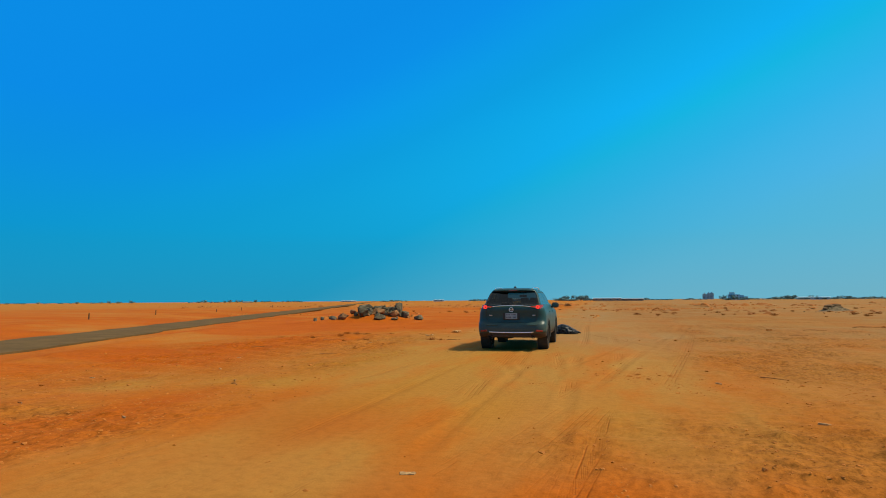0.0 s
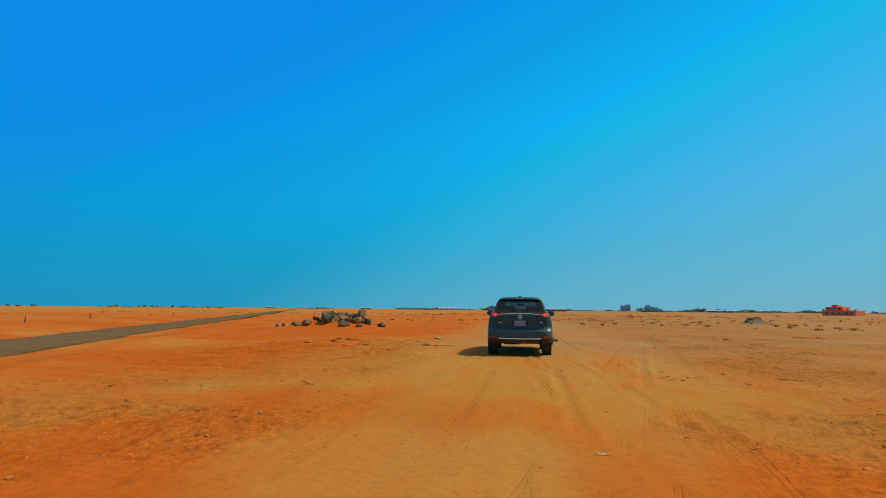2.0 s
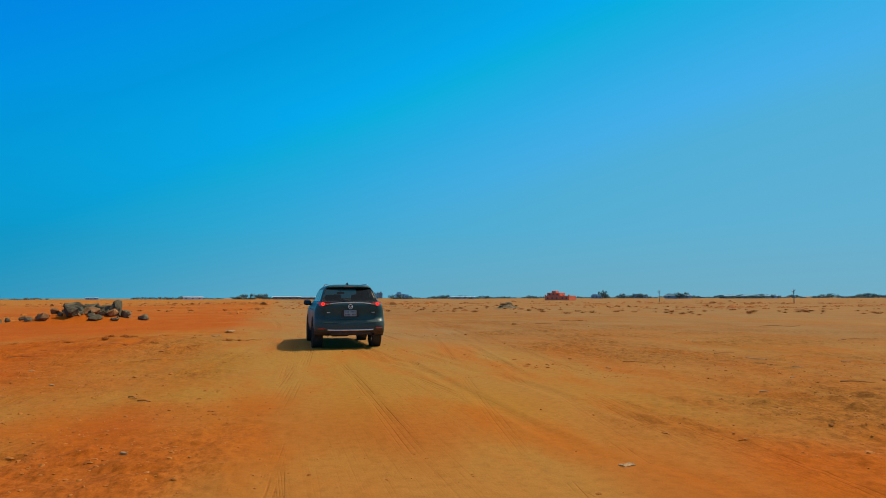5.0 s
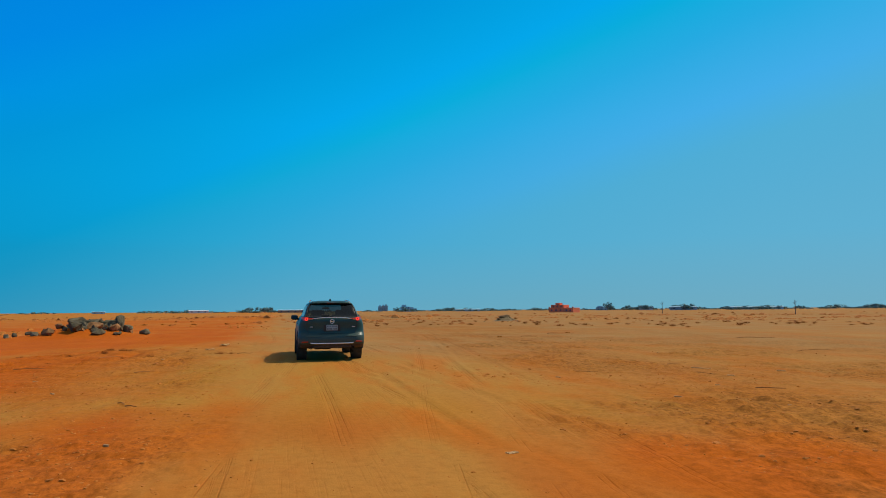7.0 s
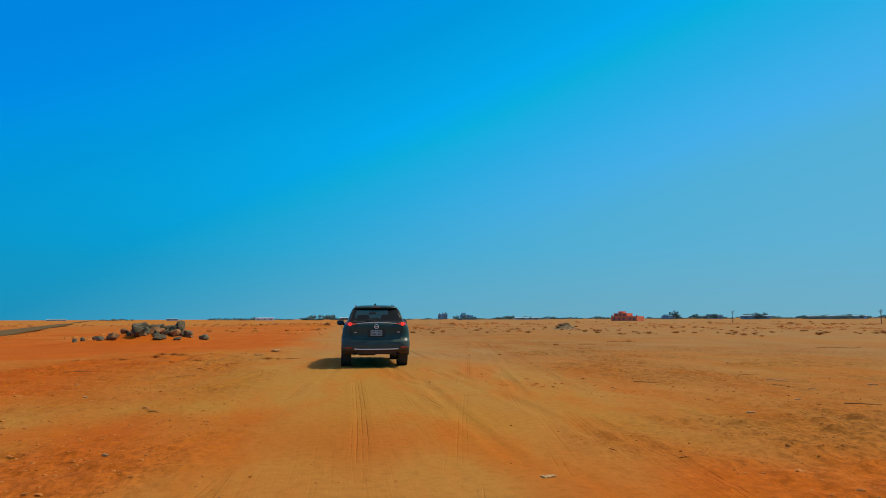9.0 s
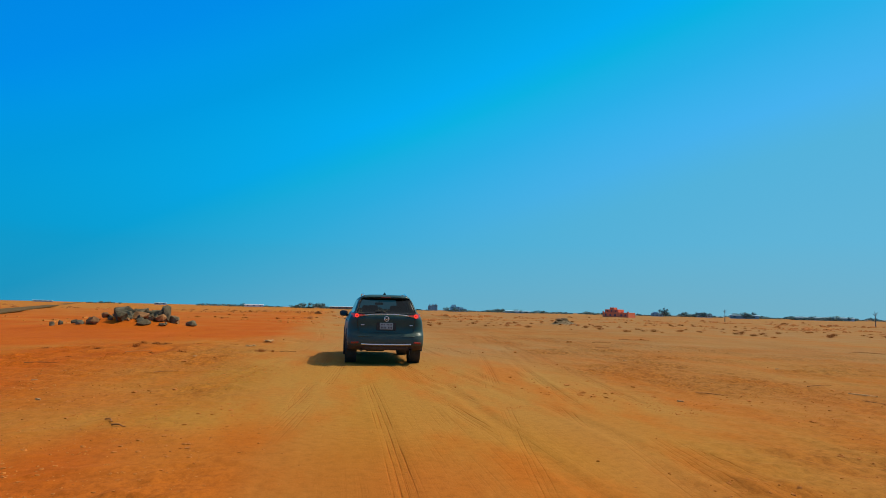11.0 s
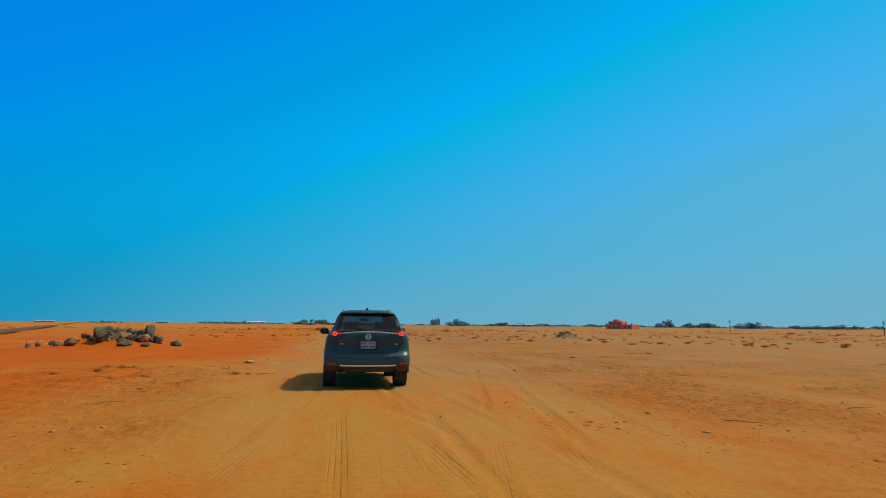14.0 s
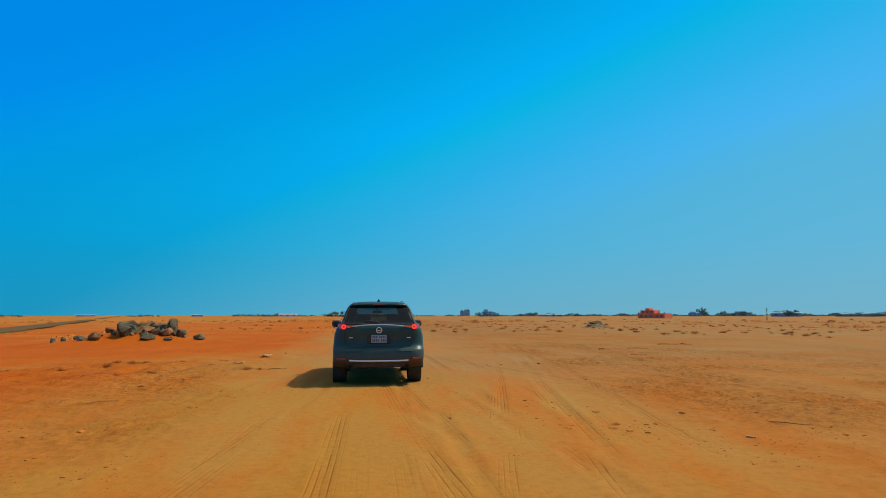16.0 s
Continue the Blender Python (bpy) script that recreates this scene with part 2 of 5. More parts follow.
BROWNWALL = simple("brown_block_wall", (0.30, 0.17, 0.11), 0.9, vary=0.2, scale=0.2, per_object=0.4)
PALEWALL = simple("pale_sheet_roof", (0.62, 0.60, 0.56), 0.7, vary=0.1, scale=0.3)
DARKHOLE = simple("dark_opening", (0.07, 0.09, 0.10), 0.6, vary=0.2, scale=1)
# far foliage, paled and blued in its colour to stand for haze
LEAF = simple("hazed_leaf", (0.12, 0.21, 0.19), 0.8, vary=0.45, scale=0.8)
BARK = simple("bark", (0.14, 0.11, 0.085), 0.9, vary=0.3, scale=4, bump=0.3)
POST = simple("fence_post_wood", (0.10, 0.06, 0.035), 0.9, vary=0.3, scale=5)

RUBBER = simple("tyre_rubber", (0.055, 0.04, 0.025), 0.85, vary=0.3, scale=9, bump=0.2)
PLASTIC = simple("black_plastic", (0.045, 0.042, 0.034), 0.75, vary=0.3, scale=7)
# sand film, with the brown veil of airborne dust painted in as well
SANDY = simple("sandy_hazed_black_plastic", (0.078, 0.050, 0.028), 0.85, vary=0.4, scale=5)
CABIN = simple("cabin_fabric", (0.035, 0.035, 0.036), 0.9, vary=0.2, scale=8)
ALLOY = simple("alloy_rim", (0.42, 0.41, 0.40), 0.35, 0.9, vary=0.15, scale=8)
CHROME = simple("chrome", (0.90, 0.90, 0.90), 0.28, 1.0, vary=0.05, scale=8)
MIRROR = simple("mirror_glass", (0.2, 0.2, 0.2), 0.1, 1.0, vary=0.05, scale=8)
PLATE = simple("plate_white", (0.31, 0.36, 0.33), 0.5, vary=0.08, scale=10)
INK = simple("plate_ink", (0.10, 0.10, 0.11), 0.6, vary=0.1, scale=10)


def paint_material():
    m, n, l, b = material("charcoal_paint", 0.4, 0.0, (0.02, 0.025, 0.03))
    b.inputs["Coat Weight"].default_value = 0.26
    b.inputs["Coat Roughness"].default_value = 0.32
    b.inputs["Specular IOR Level"].default_value = 0.16
    b.inputs["Specular Tint"].default_value = (0.85, 1.0, 0.8, 1)
    flake = noise_node(n, l, 1.7, 5)
    film = noise_node(n, l, 22.0, 5)
    col = ramp(n, l, flake, (0.3, (0.011, 0.050, 0.048)), (0.7, (0.017, 0.070, 0.066)))
    # road dust that clings in patches
    dust = maths(n, l, "MULTIPLY", ramp(n, l, flake, (0.30, grey(0.15)), (0.70, grey(1.0))), ramp(n, l, film, (0.3, grey(0.4)), (0.7, grey(1.0))))
    col = mixed(n, l, maths(n, l, "MULTIPLY", dust, 0.09), col, (0.36, 0.22, 0.09))
    # lower panels: clinging sand, plus the dust cloud's brown haze put into the colour
    tc, part_of = n.new("ShaderNodeTexCoord"), n.new("ShaderNodeSeparateXYZ")
    l.new(tc.outputs["Object"], part_of.inputs[0])
    low = ramp(n, l, maths(n, l, "ADD", part_of.outputs[2], maths(n, l, "MULTIPLY", flake, 0.35)), (0.50, grey(0.26)), (0.98, grey(0.0)))
    col = mixed(n, l, maths(n, l, "MULTIPLY", low, ramp(n, l, film, (0.3, grey(0.6)), (0.7, grey(1.0)))), col, (0.30, 0.15, 0.055))
    l.new(col, b.inputs["Base Color"])
    l.new(maths(n, l, "ADD", ramp(n, l, dust, (0.0, grey(0.36)), (1.0, grey(0.6))), low), b.inputs["Roughness"])
    return m


def glass_material(name, tint):
    m, n, l, b = material(name)
    n.remove(b)
    out = n["Material Output"]
    tr, gl, mx, fr = n.new("ShaderNodeBsdfTransparent"), n.new("ShaderNodeBsdfGlossy"), n.new("ShaderNodeMixShader"), n.new("ShaderNodeLayerWeight")
    tr.inputs["Color"].default_value = (*tint, 1)
    gl.inputs["Roughness"].default_value = 0.03
    gloss = maths(n, l, "ADD", maths(n, l, "MULTIPLY", maths(n, l, "POWER", fr.outputs["Facing"], 5.0), 0.92), 0.06)
    l.new(gloss, mx.inputs[0])
    l.new(tr.outputs[0], mx.inputs[1])
    l.new(gl.outputs[0], mx.inputs[2])
    l.new(mx.outputs[0], out.inputs["Surface"])
    return m


def lamp_material(name, colour, glow):
    m, n, l, b = material(name, 0.15, 0.0, colour)
    b.inputs["Coat Weight"].default_value = 0.25
    b.inputs["Emission Color"].default_value = (*colour, 1)
    b.inputs["Emission Strength"].default_value = glow
    return m


def bag_material():
    m, n, l, b = material("black_polythene", 0.25, 0.0, (0.012, 0.013, 0.013))
    b.inputs["Specular IOR Level"].default_value = 0.16
    f = noise_node(n, l, 9, 5, 0.6)
    l.new(ramp(n, l, f, (0.3, (0.008, 0.009, 0.009)), (0.7, (0.022, 0.024, 0.023))), b.inputs["Base Color"])
    l.new(ramp(n, l, f, (0.3, grey(0.18)), (0.7, grey(0.42))), b.inputs["Roughness"])
    bumped(n, l, b, f, 0.5, 0.03)
    return m


PAINT = paint_material()
TINTED = glass_material("tinted_glass", (0.06, 0.105, 0.115))
CLEAR = glass_material("clear_glass", (0.85, 0.88, 0.88))
TAIL = lamp_material("tail_lamp_red", (0.34, 0.02, 0.015), 0.30)
TAILRING = lamp_material("tail_lamp_ring", (1.0, 0.05, 0.03), 0.9)
REFLECT = lamp_material("red_reflector", (0.34, 0.03, 0.012), 0.0)
BAG = bag_material()


# ---- mesh helpers ----
def box(bm, size, at=(0, 0, 0), turn=(0, 0, 0), bevel=0.0):
    r = bmesh.ops.create_cube(bm, size=1.0, matrix=pose(*at, *turn) @ Matrix.Diagonal((*size, 1)))
    if bevel:
        edges = {e for v in r["verts"] for e in v.link_edges}
        bmesh.ops.bevel(bm, geom=list(edges), offset=bevel, segments=2, affect="EDGES", profile=0.5)


def tube(bm, points, radii, sides=6):
    """A tapering rod through the points."""
    rings = []
    for i, p in enumerate(points):
        d = (Vector(points[min(i + 1, len(points) - 1)]) - Vector(points[max(i - 1, 0)])).normalized()
        a = d.orthogonal().normalized()
        c = d.cross(a)
        rings.append([bm.verts.new(Vector(p) + radii[i] * (math.cos(k * math.tau / sides) * a + math.sin(k * math.tau / sides) * c)) for k in range(sides)])
    for r0, r1 in zip(rings, rings[1:]):
        for k in range(sides):
            bm.faces.new((r0[k], r0[(k + 1) % sides], r1[(k + 1) % sides], r1[k]))
    for ring in (rings[0][::-1], rings[-1]):
        bm.faces.new(ring)


def lathe(bm, profile, sides=32, axis="X", at=(0, 0, 0)):
    """A closed ring profile of (along, radius) turned about an axis."""
    rings = []
    for k in range(sides):
        c, s = math.cos(k * math.tau / sides), math.sin(k * math.tau / sides)
        ring = []
        for a, r in profile:
            p = (a, r * c, r * s) if axis == "X" else (r * c, a, r * s) if axis == "Y" else (r * c, r * s, a)
            ring.append(bm.verts.new(Vector(p) + Vector(at)))
        rings.append(ring)
    m = len(profile)
    for k in range(sides):
        r0, r1 = rings[k], rings[(k + 1) % sides]
        for i in range(m):
            bm.faces.new((r0[i], r0[(i + 1) % m], r1[(i + 1) % m], r1[i]))


def mesh_of(name, bm, mat, smooth=False):
    bmesh.ops.recalc_face_normals(bm, faces=bm.faces)
    me = bpy.data.meshes.new(name)
    bm.to_mesh(me)
    bm.free()
    me.materials.append(mat)
    if smooth:
        me.polygons.foreach_set("use_smooth", [True] * len(me.polygons))
        me.set_sharp_from_angle(angle=radians(smooth if smooth > 1 else 40))
    return me


def part(name, bm, mat, parent, label="", smooth=False):
    ob = new(name, mesh_of(name, bm, mat, smooth))
    ob.parent = parent
    return tagged(ob, label)


def thing(name, bm, mat, at, label, category, group="", kind="", smooth=False):
    ob = new(name, mesh_of(name, bm, mat, smooth))
    ob.matrix_world = at
    return tagged(ob, label, category, group, kind)


def root(name, at, label, category, group="", kind=""):
    ob = new(name)
    ob.matrix_world = at
    return tagged(ob, label, category, group, kind)

# ---- the ground ----
LATTICE = np.random.RandomState(7).rand(257, 257)


def wander(x, y, size, seed=0):
    """Smooth value noise, about -1 to 1, with bumps of that size in metres."""
    u, v = np.asarray(x, float) / size + 31.7 * seed, np.asarray(y, float) / size + 17.3 * seed
    i, j = np.floor(u).astype(int), np.floor(v).astype(int)
    fu, fv = u - i, v - j
    fu, fv = fu * fu * (3 - 2 * fu), fv * fv * (3 - 2 * fv)
    i0, j0, i1, j1 = i % 256, j % 256, (i + 1) % 256, (j + 1) % 256
    a = LATTICE[i0, j0] * (1 - fu) + LATTICE[i1, j0] * fu
    b = LATTICE[i0, j1] * (1 - fu) + LATTICE[i1, j1] * fu
    return (a * (1 - fv) + b * fv) * 2 - 1


def hump(d, w):
    return np.exp(-(d / w) ** 2)


def road_x(y):
    """The road's middle line."""
    return -17.6 - 0.37 * np.asarray(y, float)


def road_offset(x, y):
    """Metres to the far side of the road's middle line (negative: on the near side)."""
    return -(np.asarray(x) - road_x(y)) / math.hypot(1, 0.37)


# tyre prints: x at y = 0, slope, bend, half width, depth
PRINTS = [(-0.55, 0.02, 0.0002, 0.11, 0.016), (0.80, 0.00, 0.0002, 0.13, 0.024), (-1.55, 0.05, 0.0012, 0.12, 0.012), (0.42, 0.03, 0.0004, 0.11, 0.016),
          (1.25, -0.10, -0.0045, 0.11, 0.014), (-0.30, -0.209, 0.0, 0.12, 0.022), (-4.4, 0.12, -0.004, 0.13, 0.014), (-2.8, 0.12, -0.004, 0.13, 0.014),
          (4.6, -0.30, 0.0, 0.12, 0.016), (0.45, -0.06, 0.0, 0.10, 0.014), (-8.5, -0.10, 0.0, 0.14, 0.016), (-6.9, -0.10, 0.0, 0.14, 0.016),
          (1.90, -0.01, 0.0, 0.14, 0.026), (2.9, 0.02, -0.002, 0.12, 0.014), (-1.1, 0.09, 0.0, 0.11, 0.012), (0.1, -0.05, 0.001, 0.12, 0.014),
          (3.55, 0.18, 0.0, 0.13, 0.022), (3.95, 0.18, 0.0, 0.12, 0.020), (4.6, 0.16, 0.0, 0.13, 0.016), (2.6, 0.20, 0.0, 0.10, 0.014)]


def prints(x, y):
    """Depth of the tyre prints, where they are fresh, and the place across each print from -1 to 1."""
    deep, fresh, across = np.zeros_like(x), np.zeros_like(x), np.zeros_like(x)
    for x0, s, k, w, d in PRINTS:
        mid = x0 + s * y + k * y * y + 0.04 * np.sin(y * 0.35 + x0 * 3)
        off = (x - mid) / w
        gone = np.clip((y + 25) / 8, 0, 1) * np.clip((45 - y) / 20, 0, 1) * np.clip(0.35 + 80 * max(d - 0.0225, 0) + 1.7 * wander(x * 0 + x0 * 9, y, 2.6, 3), 0, 1)
        deep += gone * (-d * np.clip(1 - off ** 4, 0, 1) + 0.55 * d * hump(np.abs(off) * w - w * 1.35, 0.06))
        here = np.abs(off) < 1.5
        across = np.where(np.abs(off) < 2.6, off, across)
        fresh = np.where(here, gone * np.clip(3 * (1.1 - np.abs(off)), 0, 1), fresh)
    return deep, fresh, across


def firmness(x, y):
    """1 on the beaten, paler ground, 0 in loose sand."""
    way = np.clip(1.3 - np.abs(x - 0.4 - 0.01 * y + 0.8 * wander(x, y, 9, 2)) / 6.0, 0, 1)
    right = np.clip((x - 1) / 10, 0, 1) * 0.62
    far = np.clip((np.hypot(x, y) - 60) / 200, 0, 0.6)
    streak = wander(x - 0.05 * y, y * 0.07, 0.55, 5) * np.clip(1.4 - np.abs(x) / 8, 0, 1)
    near = np.clip((-5.0 - y) / 9, 0, 1)
    return np.clip(np.maximum(np.maximum(way, right), far) * (0.95 - 0.45 * near) + 0.22 * streak + 0.30 * wander(x, y, 4.5, 25) + 0.16 * wander(x, y * 0.5, 1.1, 29), 0, 1)


def ruddiness(x, y):
    """Streaks of redder sand on the road's side, and a painted orange cast close by."""
    side = np.clip((-x - 2.5 - 1.2 * np.clip((y + 10) / 3, 0, 1) * np.clip((14 - y) / 6, 0, 1)) / 5, 0, 1) * np.clip(1.3 - np.hypot(x, y) / 150, 0, 1)
    side = np.maximum(side, np.clip((-x - 1.7) / 2.5, 0, 1) * np.clip((-4.0 - y) / 4, 0, 1))
    # orange lens tint close to the camera, put into the sand colour
    near = np.clip((-6.5 - y) / 6, 0, 1) * np.clip(1.2 - np.abs(x) / 12, 0, 1) * 0.75 * np.clip((2.4 - x) / 2.5, 0.45, 1)
    near = np.maximum(near, 0.85 * np.clip((-10.8 - y) / 3.0, 0, 1) * np.clip(1.3 - np.abs(x) / 9, 0, 1))
    side = np.maximum(side, np.clip((-x - 2.0) / 3, 0, 1) * np.clip((y - 11) / 6, 0, 1) * np.clip((70 - y) / 25, 0, 1))
    streak = wander(x - 0.05 * y, y * 0.10, 0.8, 26)
    return np.clip(side * (0.62 + 0.8 * wander(x * 0.35, y, 3.2, 18) + 0.35 * wander(x, y, 1.1, 19)) + near * (0.45 + 0.7 * streak + 0.7 * wander(x, y, 2.5, 27)), 0, 0.82)


def ochre(x, y):
    """Fresh, deeper coloured sand that the wheels have thrown up along the way."""
    lane = np.clip(1.25 - np.abs(x - 0.2) / 4.6, 0, 1) * np.clip((-2.5 - y) / 9, 0, 1)
    lane = np.maximum(lane, 0.7 * np.clip(1.3 - np.abs(x + 1.5) / 4.6, 0, 1) * np.clip((y + 10.5) / 2.5, 0, 1) * np.clip((11 - y) / 12, 0, 1))
    lane = lane * np.clip((y + 12.8) / 3.2, 0.1, 1)
    return np.clip(lane * (0.85 + 0.5 * wander(x - 0.05 * y, y * 0.12, 0.9, 35) + 0.4 * wander(x, y, 3.0, 36)), 0, 0.95)


def haze_paleness(x, y):
    """Dust haze put into the sand colour: paler farther out, away from the road."""
    out = np.clip((np.hypot(x, y + 15) - 6) / 20, 0, 1)
    return np.clip(out * np.clip((x + 5 + 1.5 * wander(x, y, 6, 47)) / 6, 0, 1) * (0.85 + 0.35 * wander(x, y * 0.6, 5, 48)), 0, 0.92)


def grittiness(x, y):
    """Trodden, crumbly ground on both sides of the beaten way."""
    near = np.clip((-8.0 - y) / 3, 0, 1)
    sunny = np.clip((x - 3.2 + 2.4 * near + 0.8 * wander(x, y, 2.5, 41)) / 2.5, 0, 1) * np.clip(1.6 - x / 22, 0.3, 1)
    bank = np.clip((-x - 2.6 + 0.9 * wander(x, y, 2.0, 42)) / 1.2, 0, 1) * np.clip((13 + x) / 4, 0, 1) * np.clip(1.2 - np.abs(y + 1) / 11, 0, 1)
    bank = np.maximum(bank, near * np.clip((-x - 1.9 + 0.7 * wander(x, y, 1.5, 42)) / 1.0, 0, 1))
    return np.clip((0.95 * sunny * (0.75 + 0.25 * near) + 0.85 * bank) * (0.75 + 0.6 * wander(x, y, 1.6, 43)), 0, 1)


def scuffs(x, y):
    """Where passing wheels have scored the way lengthwise."""
    return np.clip(1.25 - np.abs(x - 0.4) / 3.4, 0, 1) * np.clip(0.45 + 0.9 * wander(x, y * 0.35, 1.4, 44), 0, 1) * np.clip((6 - y) / 6, 0.15, 1)


def height(x, y):
    x, y = np.asarray(x, float), np.asarray(y, float)
    r = np.hypot(x, y + 6)
    calm = np.clip((np.abs(x) - 1.6) / 4, 0.12, 1)
    z = 0.030 * wander(x, y, 2.6, 1) * calm + 0.014 * wander(x, y, 0.7, 2) * calm + 0.006 * wander(x, y, 0.22, 3) * np.clip(calm * 1.5, 0.3, 1)
    # rough trodden ground on the sunny side
    z += np.clip((x - 3.0) / 4, 0, 1) * np.clip((30 - r) / 20, 0, 1) * (0.034 * np.abs(wander(x, y, 0.5, 4)) + 0.022 * wander(x, y, 0.17, 6) * (0.5 + 0.5 * wander(x, y, 1.3, 7)))
    # rippled, ploughed strip beside the road
    z += np.clip((-x - 4.0) / 3, 0, 1) * np.clip((40 - r) / 20, 0, 1) * 0.022 * np.sin(6.5 * y + 1.6 * x + 5 * wander(x, y, 3, 8)) * np.clip(0.4 + 1.2 * wander(x, y, 4, 28), 0, 1)
    # crumbly, kicked-up ground beside the beaten way
    g = grittiness(x, y)
    z += g * (0.045 * np.clip(wander(x, y, 0.42, 51), 0, 1) + 0.060 * np.clip(wander(x, y, 0.19, 52) - 0.15, 0, 1) + 0.020 * wander(x, y, 0.11, 53))
    # broken hummocks
    z += 0.13 * hump(np.hypot(x + 6.0, (y - 4.6) * 0.8), 2.6) * (0.4 + np.abs(wander(x, y, 0.9, 9))) + 0.12 * hump(np.hypot(x + 3.6, y - 10), 2.6) * np.abs(wander(x, y, 0.8, 10))
    # mound beneath the boulders
    a, b = (x + 12.6) * 0.907 + (y - 21.5) * 0.421, -(x + 12.6) * 0.421 + (y - 21.5) * 0.907
    z += 0.52 * np.exp(-(a / 2.3) ** 2 - ((b - 0.7) / 1.3) ** 2) + 0.18 * np.exp(-(a / 4.2) ** 2 - (b / 2.2) ** 2)
    # the road's bed and its banks
    o = road_offset(x, y)
    bed = np.clip(1 - np.clip((np.abs(o) - 2.9) / 1.1, 0, 1), 0, 1)
    z = z * (1 - bed) - 0.05 * bed
    z += 0.10 * hump(np.abs(o) - 4.0, 0.9) * (0.7 + 0.5 * wander(x, y, 2.2, 11)) + 0.55 * hump(o - 7.5, 2.4) * (0.55 + 0.5 * wander(x, y, 7, 12))
    # long low swells and banks far out
    z += np.clip((r - 45) / 60, 0, 1) * (0.28 * wander(x, y, 34, 13) + 0.14 * wander(x, y, 9, 14)) - np.clip((r - 45) / 120, 0, 1) * 0.25
    z += 0.5 * hump((y * 0.75 + x * 0.35) - 92 + 6 * wander(x, y, 40, 15), 2.0) * np.clip((x + 40) / 30, 0, 1)
    z += 0.5 * hump((y * 0.75 + x * 0.35) - 150 + 9 * wander(x, y, 50, 16), 3.0)
    d = prints(x, y)[0]
    return z + 0.6 * d * np.clip((14 - np.abs(x)) / 4, 0, 1)


def ground_z(x, y):
    return float(height(np.array([x], float), np.array([y], float))[0])


def on_ground(x, y, rz=0.0, sink=0.0, s=1.0):
    return pose(x, y, ground_z(x, y) - sink, 0, 0, rz) @ Matrix.Scale(s, 4)


def spread(mid, half, step, growth, reach):
    inner = np.arange(-half, half + step / 2, step)
    outer, d, p = [], step, half
    while p < reach:
        d *= growth
        p += d
        outer.append(p)
    outer = np.array(outer)
    return mid + np.concatenate([-outer[::-1], inner, outer])


def sheet(name, xs, ys, zfun, mat, label, category, keep=None):
    X, Y = np.meshgrid(xs, ys)
    X, Y = X.ravel(), Y.ravel()
    co = np.stack([X, Y, zfun(X, Y)], 1)
    nx, ny = len(xs), len(ys)
    i = (np.arange(ny - 1)[:, None] * nx + np.arange(nx - 1)[None]).ravel()
    quads = np.stack([i, i + 1, i + nx + 1, i + nx], 1)
    me = bpy.data.meshes.new(name)
    me.vertices.add(len(co))
    me.vertices.foreach_set("co", co.ravel())
    me.loops.add(quads.size)
    me.loops.foreach_set("vertex_index", quads.ravel())
    me.polygons.add(len(quads))
    me.polygons.foreach_set("loop_start", np.arange(0, quads.size, 4))
    me.polygons.foreach_set("use_smooth", np.ones(len(quads), bool))
    me.update(calc_edges=True)
    me.materials.append(mat)
    ob = tagged(new(name, me), label, category, kind="structure")
    return ob, X, Y


ground, GX, GY = sheet("ground", spread(0.0, 14, 0.062, 1.06, 4200), spread(-5.5, 13, 0.062, 1.06, 4200), height, SAND,
                       "flat orange desert sand crossed by old tyre tracks", "ground")
for key, values in (("packed", firmness(GX, GY)), ("tread", prints(GX, GY)[1]), ("across", prints(GX, GY)[2]), ("ruddy", ruddiness(GX, GY)), ("ochre", ochre(GX, GY)), ("pale", haze_paleness(GX, GY)), ("grit", grittiness(GX, GY)), ("scuffed", scuffs(GX, GY))):
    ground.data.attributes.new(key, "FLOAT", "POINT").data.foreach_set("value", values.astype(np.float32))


def build_road():
    """A worn strip of asphalt, a real slab with ragged edges half drowned in sand."""
    bm = bmesh.new()
    ux, uy = -0.347, 0.938
    last = None
    for k in range(260):
        s = -40 + k * 1.0 if k < 140 else 100 + (k - 140) ** 1.6 * 1.2
        cx, cy = -17.6 + ux * s * 1.0, 0.0 + uy * s
        cx = float(road_x(cy))
        w0 = 1.85 + 0.22 * float(wander(s, 3.0, 2.5, 20)) + 0.12 * float(wander(s, 1.0, 0.9, 21))
        w1 = 1.85 + 0.22 * float(wander(s, 9.0, 2.5, 22)) + 0.12 * float(wander(s, 5.0, 0.9, 23))
        row = [bm.verts.new((cx + uy * o, cy - ux * o, z)) for o, z in ((-w1, -0.12), (-w1, 0.012), (-w1 * 0.5, 0.03), (0, 0.04), (w0 * 0.5, 0.03), (w0, 0.012), (w0, -0.12))]
        if last:
            for a in range(6):
                bm.faces.new((last[a], last[a + 1], row[a + 1], row[a]))
        last = row
    ob = new("road", mesh_of("road", bm, ASPHALT, True))
    return tagged(ob, "narrow worn grey asphalt road half covered by drifted sand", "road", kind="structure")


build_road()

